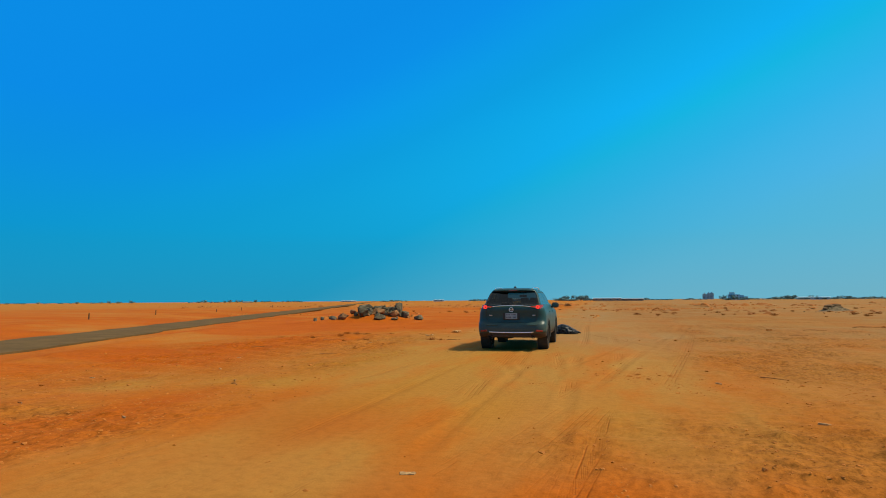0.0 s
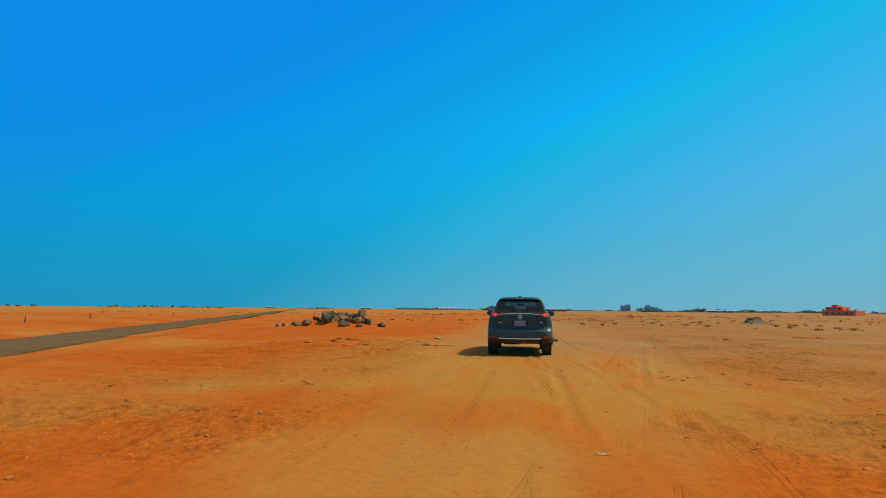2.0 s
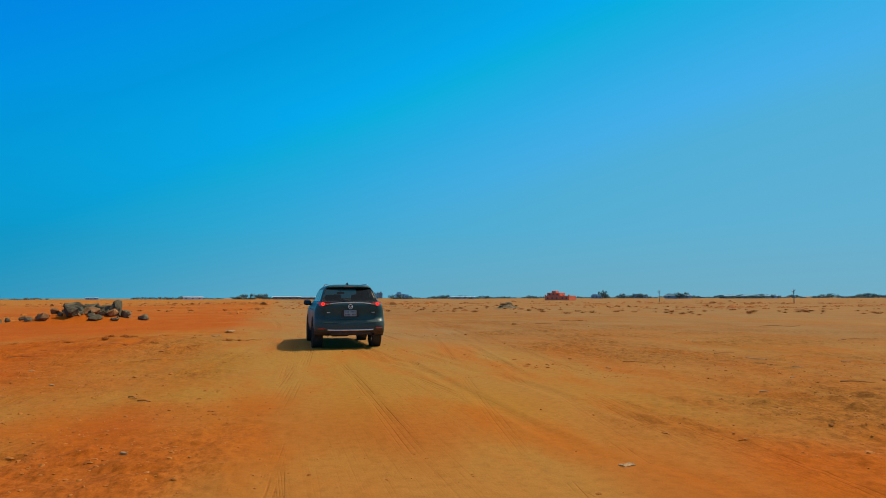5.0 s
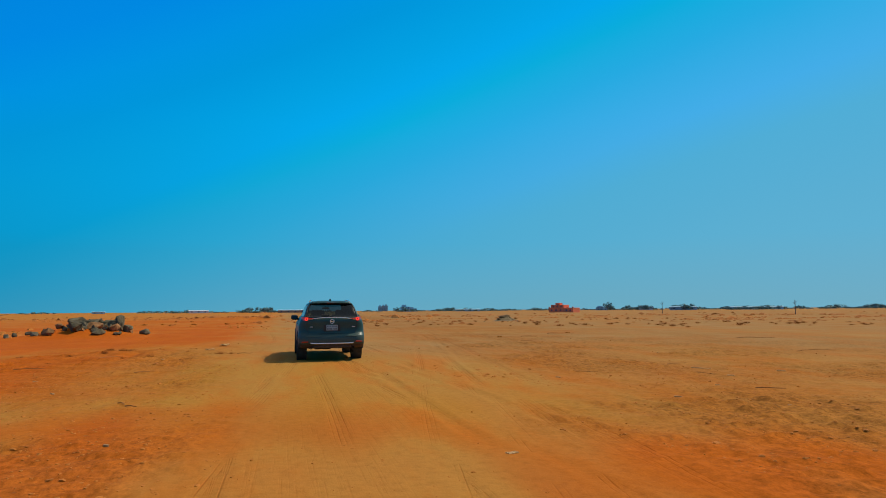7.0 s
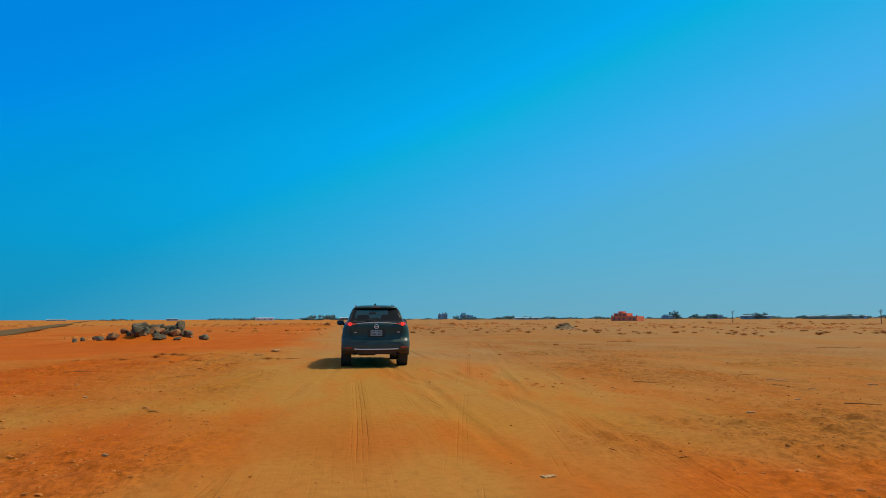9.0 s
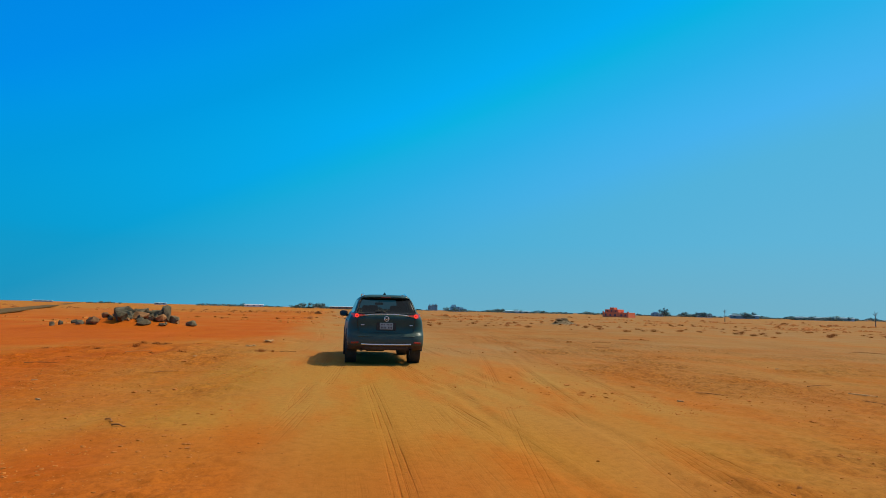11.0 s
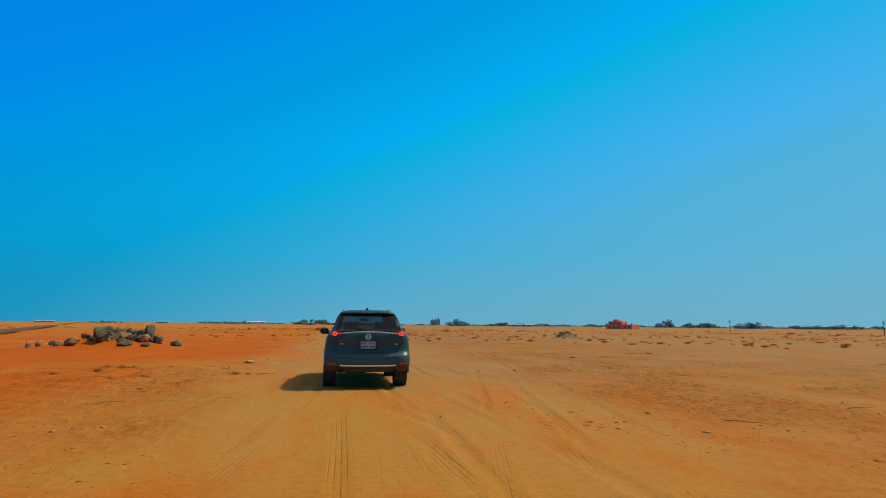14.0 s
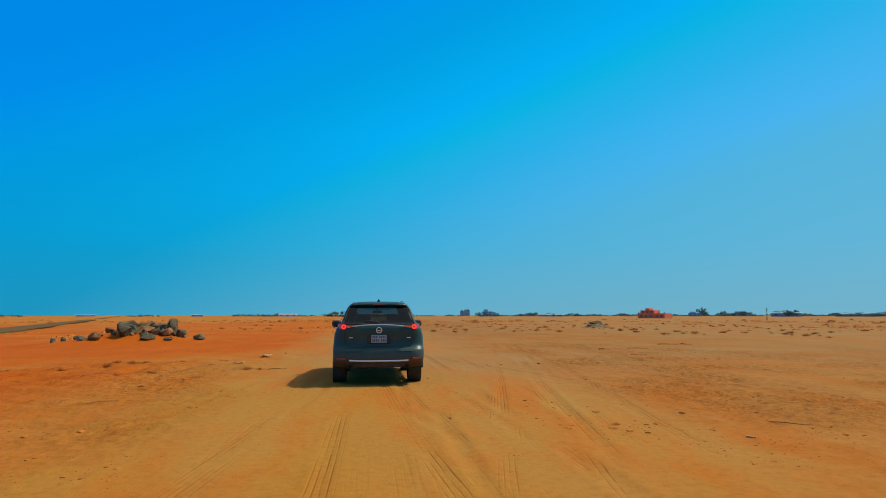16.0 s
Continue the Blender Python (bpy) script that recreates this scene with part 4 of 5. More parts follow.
# along the pile, away from the way, lift above the mound, width, height
BOULDERS = [(2.33, 0.7, 0, 0.68, 0.94), (-0.85, -0.4, 0, 0.92, 0.66), (-0.35, 0.7, 0, 0.86, 0.62), (1.72, 0.1, 0, 0.8, 0.5), (0.95, 1.5, 0.15, 0.7, 0.5), (0.7, 0.8, 0.05, 0.8, 0.42), (1.3, 1.1, 0.1, 0.72, 0.44), (0.3, 1.6, 0.1, 0.6, 0.5), (0.58, 0.1, 0, 0.86, 0.34), (1.68, 1.3, 0.08, 0.58, 0.5), (1.98, 1.1, 0.05, 0.4, 0.66), (1.9, 0.5, 0.1, 0.5, 0.5), (0.12, 0.9, 0, 0.58, 0.42), (-2.2, -0.7, 0, 0.6, 0.4), (2.78, 0.5, 0, 0.5, 0.46), (0.57, -1.3, 0, 0.72, 0.3), (-0.15, 0.2, 0, 0.55, 0.36), (3.8, 0.0, 0, 0.56, 0.34)]
ROCKS = random.Random(17)
for k in range(34):
    BOULDERS.append((ROCKS.gauss(0.6, 1.5), ROCKS.gauss(0.3, 0.8), 0.0, ROCKS.uniform(0.2, 0.5), ROCKS.uniform(0.18, 0.38)))
for k, (u, v, lift, w, h) in enumerate(BOULDERS):
    p = PILE + ACROSS * u * 0.85 + AWAY * v * 0.8
    bm = rough_boulder_bm(40 + k, (w * 1.6, w * random.uniform(1.1, 1.5), h * 1.5))
    thing("boulder", bm, ROCK if k % 5 != 3 else BROWNROCK, pose(p.x, p.y, ground_z(p.x, p.y) + lift + h * (0.40 if w > 0.45 else 0.22), random.uniform(-12, 12), random.uniform(-12, 12), random.uniform(0, 360)),
          "grey brown split boulder lying in the stone heap" if w > 0.45 else "small dark stone beside the boulder heap", "rock", "boulders of the stone heap", smooth=28)

# ---- loose stones, clods ----
clods = [mesh_of("stone", boulder_bm(200 + k, (1, 0.8, 0.55), 0.06), CLOD, 30) for k in range(6)]


def scatter(name, count, xr, yr, sizes, mesh_list, label, category, group, seed, avoid=None):
    rng = random.Random(seed)
    made = 0
    while made < count:
        x, y = rng.uniform(*xr), rng.uniform(*yr)
        if avoid and avoid(x, y):
            continue
        s = rng.uniform(*sizes) * (1 if rng.random() < 0.75 else 1.6)
        ob = new(name, mesh_list[made % len(mesh_list)])
        ob.matrix_world = on_ground(x, y, rng.uniform(0, 360), -s * 0.10) @ Matrix.Scale(s, 4)
        tagged(ob, label, category, group)
        made += 1


def in_way(x, y):
    return abs(x - 0.2) < 2.6 or abs(float(road_offset(x, y))) < 3.2 or math.hypot(x, y + 16) < 4.2


scatter("stone", 22, (3.0, 15), (-12, 8), (0.03, 0.09), clods, "brown earth clod lying on trodden sand", "stone", "clods on the sunny side", 3, in_way)
scatter("stone", 20, (-11, -2.8), (-11, 16), (0.025, 0.07), clods, "brown earth clod lying on rippled sand", "stone", "clods by the road side", 4, in_way)
scatter("stone", 10, (-2.4, 3.0), (-12, -1.5), (0.025, 0.05), clods, "small dark pebble on the beaten way", "stone", "pebbles on the way", 5, lambda x, y: False)


def crumbs(name, count, xr, yr, size, seed, label):
    """Uncountable grit, one mesh of little four-sided lumps."""
    rng = np.random.RandomState(seed)
    x, y = rng.uniform(*xr, count), rng.uniform(*yr, count)
    thick = wander(x, y, 3.0, 30) + 0.9 * wander(x, y, 0.9, 31) > -0.15
    x, y = x[thick], y[thick]
    z = height(x, y)
    s = size * rng.lognormal(0, 0.5, len(x))
    ring = [(math.cos(k * 1.257), math.sin(k * 1.257), -0.2) for k in range(5)] + [(0.7 * math.cos(k * 1.257 + 0.5), 0.7 * math.sin(k * 1.257 + 0.5), 0.3) for k in range(5)] + [(0, 0, 0.45)]
    co = np.array(ring)[None] * (1 + 0.4 * rng.uniform(-1, 1, (len(x), 11, 1))) * s[:, None, None] * np.array([1.2, 0.9, 0.8])
    turn = rng.uniform(0, math.tau, len(x))
    cx = co[..., 0] * np.cos(turn)[:, None] - co[..., 1] * np.sin(turn)[:, None] + x[:, None]
    cy = co[..., 0] * np.sin(turn)[:, None] + co[..., 1] * np.cos(turn)[:, None] + y[:, None]
    v = np.stack([cx, cy, co[..., 2] + z[:, None]], -1).reshape(-1, 3)
    f = []
    for i in range(len(x)):
        o = 11 * i
        for k in range(5):
            n = (k + 1) % 5
            f += [(o + k, o + n, o + 5 + k), (o + n, o + 5 + n, o + 5 + k), (o + 5 + k, o + 5 + n, o + 10)]
    me = bpy.data.meshes.new(name)
    me.from_pydata(v.tolist(), [], f)
    me.materials.append(CLOD)
    return tagged(new(name, me), label, "gravel", kind="stuff")


crumbs("gravel", 9000, (0.9, 10), (-16, -5), 0.008, 8, "brown grit strewn over the trodden sand")
crumbs("gravel", 620, (1.6, 11), (-15.0, -2.5), 0.018, 14, "brown earth crumbs strewn over the trodden sand")
crumbs("gravel", 7000, (-9, -2.4), (-15, 0), 0.010, 9, "reddish grit strewn over the broken sand bank")
crumbs("gravel", 350, (-9, -2.6), (-14.5, 2), 0.019, 15, "reddish earth crumbs on the broken sand bank")
crumbs("gravel", 1500, (-2.6, 1.6), (-15.5, 2), 0.008, 16, "fine grit on the beaten way")


# ---- dry shrubs ----
def shrub_bm(seed, twigs=46):
    rng = random.Random(seed)
    bm = bmesh.new()
    for _ in range(twigs):
        a, lean, ln = rng.uniform(0, math.tau), rng.uniform(0.15, 1.25), rng.uniform(0.25, 0.55)
        p0 = Vector((rng.uniform(-0.06, 0.06), rng.uniform(-0.06, 0.06), -0.02))
        d = Vector((math.cos(a) * math.sin(lean), math.sin(a) * math.sin(lean), math.cos(lean)))
        p1 = p0 + d * ln * 0.5
        d2 = (d + Vector((rng.uniform(-.5, .5), rng.uniform(-.5, .5), rng.uniform(0, .4)))).normalized()
        tube(bm, [p0, p1, p1 + d2 * ln * 0.5], [0.012, 0.008, 0.003], 3)
        for _ in range(4):
            d3 = (d2 + Vector((rng.uniform(-.9, .9), rng.uniform(-.9, .9), rng.uniform(-.3, .7)))).normalized()
            q = p1 + d2 * ln * rng.uniform(0.0, 0.4)
            tube(bm, [q, q + d3 * ln * 0.3], [0.006, 0.0025], 3)
    return bm


SHRUBS = [mesh_of("dry_shrub", shrub_bm(300 + k), TWIG) for k in range(5)]


def shrubs(count, where, sizes, seed, label, group):
    rng = random.Random(seed)
    for k in range(count):
        x, y = where(rng)
        s = rng.uniform(*sizes)
        ob = new("dry_shrub", SHRUBS[k % 5])
        ob.matrix_world = on_ground(x, y, rng.uniform(0, 360), 0.02, s) @ Matrix.Diagonal((1.25, 1.25, rng.uniform(0.4, 0.62), 1))
        tagged(ob, label, "shrub", group)


def band(rng):
    u = rng.uniform(0, 1)
    return 6 + 50 * u + rng.gauss(0, 2.0), 46 - 30 * u + rng.gauss(0, 4.0) + rng.uniform(-4, 12)


shrubs(76, band, (0.35, 1.0), 11, "low dry brown shrub rooted in open sand", "dry shrubs of the far band")
shrubs(17, lambda r: (-5.9 + r.gauss(0, 1.5), 3.2 + r.gauss(0, 3.0)), (0.22, 0.5), 12, "small withered shrub on a broken sand hummock", "withered shrubs on the hummock")
shrubs(70, lambda r: (r.uniform(-30, 70), r.uniform(58, 96)), (0.4, 1.0), 13, "dark scrub tuft on a low far sand bank", "scrub of the far bank")


def far_scrub(name, count, centre, spread_d, az0, az1, size, seed, label):
    """Uncountable dark tufts and earth lumps in a broken line far out, one mesh."""
    rng = np.random.RandomState(seed)
    az = np.radians(rng.uniform(az0, az1, count))
    d = centre + rng.normal(0, spread_d, count) + 12 * wander(np.degrees(az), az * 0, 7, seed)
    x, y = np.sin(az) * d, np.cos(az) * d - 16
    thick = wander(np.degrees(az), d * 0.1, 1.6, seed + 1) > -0.15
    x, y = x[thick], y[thick]
    z, s = height(x, y), size * rng.lognormal(0, 0.45, len(x))
    ring = [(math.cos(k * 1.257), math.sin(k * 1.257), -0.2) for k in range(5)] + [(0.45 * math.cos(k * 1.257 + 0.6), 0.45 * math.sin(k * 1.257 + 0.6), 0.4) for k in range(5)] + [(0, 0, 0.6)]
    base = np.array(ring)[None] * (1 + 0.35 * rng.uniform(-1, 1, (len(x), 11, 1)))
    co = base * s[:, None, None] * np.array([1.6, 1.6, 0.9]) + np.stack([x, y, z], 1)[:, None]
    f = []
    for i in range(len(x)):
        o = 11 * i
        for k in range(5):
            n = (k + 1) % 5
            f += [(o + k, o + n, o + 5 + k), (o + n, o + 5 + n, o + 5 + k), (o + 5 + k, o + 5 + n, o + 10)]
    me = bpy.data.meshes.new(name)
    me.from_pydata(co.reshape(-1, 3).tolist(), [], f)
    me.materials.append(TWIG if seed % 2 else CLOD)
    return tagged(new(name, me), label, "scrub", kind="stuff")


far_scrub("far_scrub", 260, 84, 5, -4, 52, 0.14, 61, "broken line of dry brown scrub and earth lumps")
far_scrub("far_scrub", 700, 125, 8, -2, 56, 0.19, 63, "broken line of dry brown scrub and earth lumps")
far_scrub("far_scrub", 500, 190, 16, -40, 56, 0.30, 65, "thin far line of dark scrub")
far_scrub("far_scrub", 900, 108, 2.5, -3, 56, 0.13, 67, "thin line of low brown scrub on a far sand bank")
far_scrub("far_scrub", 1500, 152, 3.5, -20, 58, 0.20, 69, "dark broken line of low scrub on a far sand bank")
far_scrub("earth_lumps", 260, 62, 6, -34, 6, 0.10, 66, "reddish earth lumps strewn far out")

# ---- sticks and litter ----
def stick(points, r, at, label, category="stick", mat=STICK, group="sticks lying about"):
    bm = bmesh.new()
    tube(bm, points, [r * (0.75 - 0.4 * i / (len(points) - 1)) for i in range(len(points))], 7)
    return thing("stick", bm, mat, at, label, category, group, smooth=50)


def lying(x, y, rz, length, r, bend=0.06, label="weathered broken branch lying on the sand"):
    pts = [(length * (u - 0.5), bend * math.sin(u * 5), r * 0.7 + 0.5 * bend * abs(math.sin(u * 4))) for u in [i / 6 for i in range(7)]]
    return stick(pts, r, on_ground(x, y, rz), label)


lying(16.4, -1.2, 6, 1.8, 0.015, 0.06, "long thin pole lying on open sand")
lying(20.6, 6.5, -6, 2.2, 0.025, 0.1, "long thin pole lying on open sand")
for x, y, rz, ln in ((14.9, 16.9, 20, 0.9), (15.4, 15.9, -15, 0.8), (14.6, 16.1, 5, 0.9), (12.4, 9.4, 70, 0.5), (9.6, 8.6, 15, 1.0), (-2.7, 4.2, 10, 0.5), (11.4, 12.3, -10, 0.9)):
    lying(x, y, rz, ln, 0.016, 0.04)


for x, y, rz, ln, r in ((7.9, -6.2, -60, 0.6, 0.015), (5.4, -5.4, -35, 0.6, 0.012), (7.1, -9.2, -30, 0.5, 0.014), (8.8, -4.1, 12, 0.7, 0.012),
                        (-7.9, 4.7, 7, 0.8, 0.018), (-7.8, -0.2, 15, 0.7, 0.016), (-3.9, -7.6, -49, 0.26, 0.014), (-3.7, -7.9, -30, 0.24, 0.014), (-5.5, -10.4, -30, 0.35, 0.012), (-4.7, -2.0, 40, 0.5, 0.014), (-6.5, 2.3, 60, 0.9, 0.014)):
    lying(x, y, rz, ln, r, 0.02, "thin weathered stick lying on crumbly sand")


def splinter(x, y, rz, length, width):
    """A pale split lath with chipped ends."""
    bm = bmesh.new()
    rows = []
    for u in (0, 0.06, 0.5, 0.9, 1):
        w = width * (0.35 if u in (0, 1) else 1.0) * (1 + 0.15 * math.sin(u * 9 + x))
        rows.append([bm.verts.new((length * (u - 0.5), s * w / 2, z + 0.006 * math.sin(u * 6))) for s, z in ((-1, 0.0), (1, 0.0), (1, 0.02), (-1, 0.018))])
    for a, b in zip(rows, rows[1:]):
        for i in range(4):
            bm.faces.new((a[i], a[(i + 1) % 4], b[(i + 1) % 4], b[i]))
    bm.faces.new(rows[0][::-1])
    bm.faces.new(rows[-1])
    thing("wood_splinter", bm, SCRAP, on_ground(x, y, rz), "pale sun-bleached wood splinter on crumbly sand", "wood", "pale splinters")


for x, y, rz, ln in ((8.4, -5.6, -60, 0.95), (8.0, -7.1, -30, 0.3), (4.9, -9.6, -25, 0.26), (5.9, -10.9, -60, 0.2), (6.7, -8.3, 10, 0.24), (9.8, -6.6, -20, 0.4), (11.9, 6.9, 17, 0.6), (4.4, -6.1, -41, 0.22), (10.6, -0.6, 30, 0.4),
                     (-5.5, -5.7, -34, 0.2), (-3.3, -10.9, -23, 0.13), (-6.6, -3.3, 20, 0.2), (-4.9, 1.6, 50, 0.25), (-7.2, -7.4, 5, 0.22), (7.4, 1.8, -15, 0.35)):
    splinter(x, y, rz, ln * 0.5, 0.024)


def scrap_sheet(name, seed, size, at, label, mat=SCRAP):
    """A crumpled bit of sheet with a real thickness."""
    rng = random.Random(seed)
    bm = bmesh.new()
    bmesh.ops.create_grid(bm, x_segments=7, y_segments=5, size=0.5)
    for v in bm.verts:
        v.co = Vector((v.co.x * size[0] * (1 + rng.uniform(-.12, .12)), v.co.y * size[1] * (1 + rng.uniform(-.2, .2)), rng.uniform(0.01, 0.05) * size[2]))
    ob = thing(name, bm, mat, at, label, "litter", "litter on the sand")
    ob.modifiers.new("thick", "SOLIDIFY").thickness = 0.006
    return ob


scrap_sheet("litter", 1, (0.30, 0.22, 1.2), on_ground(-4.0, 5.6, 25), "pale flattened plastic scrap on the sand")
scrap_sheet("litter", 2, (0.40, 0.3, 2.0), on_ground(-3.8, 9.4, 70), "pale crumpled plastic bag on the sand")
scrap_sheet("litter", 3, (0.13, 0.07, 0.25), on_ground(0.9, -12.4, 10), "small pale paper scrap on the beaten way")
scrap_sheet("litter", 4, (0.22, 0.18, 1.5), on_ground(9.4, 11.4, 40), "brown scrap of plastic beside the track", CLOD)
scrap_sheet("litter", 5, (0.30, 0.14, 1.5), on_ground(15.6, 16.3, 10), "bent brown board scrap near broken branches", CLOD)


# ---- the black bag ----
def build_bag():
    bm = bmesh.new()
    bmesh.ops.create_icosphere(bm, subdivisions=5, radius=1.0)
    for v in bm.verts:
        d = v.co.normalized()
        fold = 0.10 * noise.turbulence(d * 2.2, 4, True) + 0.07 * math.sin(9 * math.atan2(d.y, d.x) + 4 * noise.noise(d * 2)) * (1 - abs(d.z)) + 0.05 * noise.noise(d * 7)
        r = 0.82 + fold
        x, y, z = d.x * r, d.y * r, d.z * r
        tip = max(0.0, x - 0.2)
        z = max(z, -0.25) * (1 - 0.55 * min(1, tip * 1.2)) + 0.16 * math.exp(-((x + 0.15) / 0.35) ** 2)
        v.co = Vector((x * 0.66, y * 0.45, z * 0.34 + 0.07))
    bag = thing("rubbish_bag", bm, BAG, on_ground(0.95, 9.2, -4, 0.02), "crumpled glossy black plastic rubbish bag on the sand", "bag", smooth=35)
    bm = bmesh.new()
    tube(bm, [(0.42, 0.05, 0.10), (0.56, 0.08, 0.09), (0.68, 0.06, 0.05)], [0.06, 0.05, 0.02], 8)
    part("twisted_neck", bm, BAG, bag, smooth=40)


build_bag()


# ---- the rubble heap ----
def build_heap():
    base = on_ground(27.4, 58.6, 30)
    heap = root("rubble_heap", base, "heap of grey broken rubble with brown sacking on top", "rubble heap")
    rng = random.Random(21)
    bm = bmesh.new()
    bmesh.ops.create_grid(bm, x_segments=34, y_segments=22, size=1.0)
    for v in bm.verts:
        r2 = v.co.x ** 2 + v.co.y ** 2
        v.co = Vector((v.co.x * 2.3, v.co.y * 1.4, 0.62 * math.exp(-r2 * 2.6) * (1 + 0.35 * noise.noise(v.co * 3)) - 0.08))
    part("mound", bm, RUBBLE, heap, "grey gravel mound", smooth=60)
    chips = [mesh_of("chunk", boulder_bm(500 + k, (1, 0.7, 0.35), 0.05), RUBBLE, 25) for k in range(6)]
    for k in range(230):
        x, y = rng.gauss(0, 0.85), rng.gauss(0, 0.5)
        r2 = (x / 2.3) ** 2 + (y / 1.4) ** 2
        ob = new("chunk", chips[k % 6])
        ob.parent = heap
        s = rng.uniform(0.08, 0.22)
        ob.matrix_local = pose(x, y, 0.62 * math.exp(-r2 * 2.6) - 0.06, rng.uniform(-30, 30), rng.uniform(-30, 30), rng.uniform(0, 360)) @ Matrix.Scale(s, 4)
    for k, (x, y, z, sx, sy, sz, rz) in enumerate(((-0.5, 0.25, 0.52, 0.9, 0.3, 0.16, 12), (0.35, 0.2, 0.56, 0.5, 0.35, 0.2, -20), (-1.25, 0.1, 0.25, 0.55, 0.25, 0.14, 30))):
        bm = bmesh.new()
        bmesh.ops.create_icosphere(bm, subdivisions=4, radius=1)
        for v in bm.verts:
            v.co = Vector((v.co.x * sx, v.co.y * sy, v.co.z * sz)) * (1 + 0.22 * noise.noise(v.co * 2.4 + Vector((k * 5, 0, 0))))
        s = part("sack", bm, SACK, heap, "brown slumped sacking", smooth=50)
        s.matrix_local = pose(x, y, z, 0, 0, rz)
    return heap


build_heap()
scatter("stone", 26, (23.5, 28), (52, 60), (0.07, 0.18), [mesh_of("stone", boulder_bm(700 + k, (1, 0.8, 0.5), 0.06), RUBBLE, 30) for k in range(4)],
        "grey broken stone lying near the rubble heap", "stone", "stones by the rubble heap", 24)


# ---- far things ----
def far(az, dist):
    a = radians(az - 1.2)
    return math.sin(a) * dist, math.cos(a) * dist - 16


def far_pose(az, dist):
    x, y = far(az, dist)
    return pose(x, y, ground_z(x, y) - 0.1, 0, 0, -az)


def block(bm, w, d, h, x=0.0, y=0.0, z=0.0, bevel=0.05):
    box(bm, (w, d, h), (x, y, z + h / 2), bevel=bevel)


def windows(parent, xs, zs, w, h, y):
    me = None
    for z in zs:
        for x in xs:
            if me is None:
                bm = bmesh.new()
                box(bm, (w, 0.3, h))
                me = mesh_of("window", bm, DARKHOLE)
            ob = new("window", me)
            ob.parent = parent
            ob.matrix_local = pose(x, y, z)


def red_house(az, dist):
    house = root("red_house", far_pose(az, dist) @ pose(0, 0, 0, 0, 0, -30) @ Matrix.Scale(0.78, 4), "low terracotta red walled house with a stepped flat roof, far off", "house")
    bm = bmesh.new()
    block(bm, 19, 9, 3.4)
    part("wall", bm, REDWALL, house)
    bm = bmesh.new()
    block(bm, 10, 7, 2.0, -3.5, 0.5, 3.4)
    part("upper_storey", bm, REDWALL, house)
    bm = bmesh.new()
    block(bm, 3.2, 4, 1.3, -4.2, 0.5, 5.4)
    part("stair_head", bm, REDWALL, house)
    for x in (-9.2, -7.4, 2.0, 5.0, 9.2):
        bm = bmesh.new()
        block(bm, 0.8, 0.8, 0.7, x, -4, 3.4)
        part("parapet_post", bm, REDWALL, house)
    windows(house, (-7, -3.5, 0, 4.5, 7.5), (1.7,), 1.0, 1.1, -4.45)
    windows(house, (-6.5, -3.5, -0.5), (4.4,), 0.9, 0.9, -2.95)


def long_shed(az, dist, width, high, mat, label):
    width, high = width * 0.75, high * 0.62
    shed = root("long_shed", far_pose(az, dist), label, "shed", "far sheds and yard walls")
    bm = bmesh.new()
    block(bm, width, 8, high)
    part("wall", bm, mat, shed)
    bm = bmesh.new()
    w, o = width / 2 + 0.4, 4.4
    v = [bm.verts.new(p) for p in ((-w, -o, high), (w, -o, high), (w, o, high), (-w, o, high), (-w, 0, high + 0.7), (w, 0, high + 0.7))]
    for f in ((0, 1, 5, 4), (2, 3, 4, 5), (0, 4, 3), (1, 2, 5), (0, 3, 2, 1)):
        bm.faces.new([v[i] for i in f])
    part("roof", bm, PALEWALL if mat is PALEWALL else HAZEWALL, shed)
    n = max(2, int(width / 7))
    windows(shed, [width * ((i + 0.5) / n - 0.5) for i in range(n)], (high * 0.55,), 1.8, high * 0.4, -3.95)


def tower(az, dist, w, h, floors):
    t = root("tower_block", far_pose(az, dist), "tall haze-tinted grey block of flats on the skyline", "tower", "towers on the skyline")
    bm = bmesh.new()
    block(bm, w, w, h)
    part("wall", bm, HAZEWALL, t)
    bm = bmesh.new()
    block(bm, w * 0.4, w * 0.4, 3, 0, 0, h)
    part("roof_house", bm, HAZEWALL, t)
    windows(t, (-w * 0.3, 0, w * 0.3), [h * (i + 0.5) / floors for i in range(floors)], w * 0.16, h / floors * 0.5, -w / 2)


def flat_house(az, dist, w, h, mat, label="haze-tinted grey flat-roofed house among far trees"):
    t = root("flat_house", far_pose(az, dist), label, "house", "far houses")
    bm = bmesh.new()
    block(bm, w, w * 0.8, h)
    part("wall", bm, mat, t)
    bm = bmesh.new()
    block(bm, w * 0.45, w * 0.4, h * 0.4, -w * 0.15, 0, h)
    part("stair_head", bm, mat, t)
    windows(t, (-w * 0.3, 0, w * 0.3), (h * 0.3, h * 0.75), w * 0.12, h * 0.2, -w * 0.4)


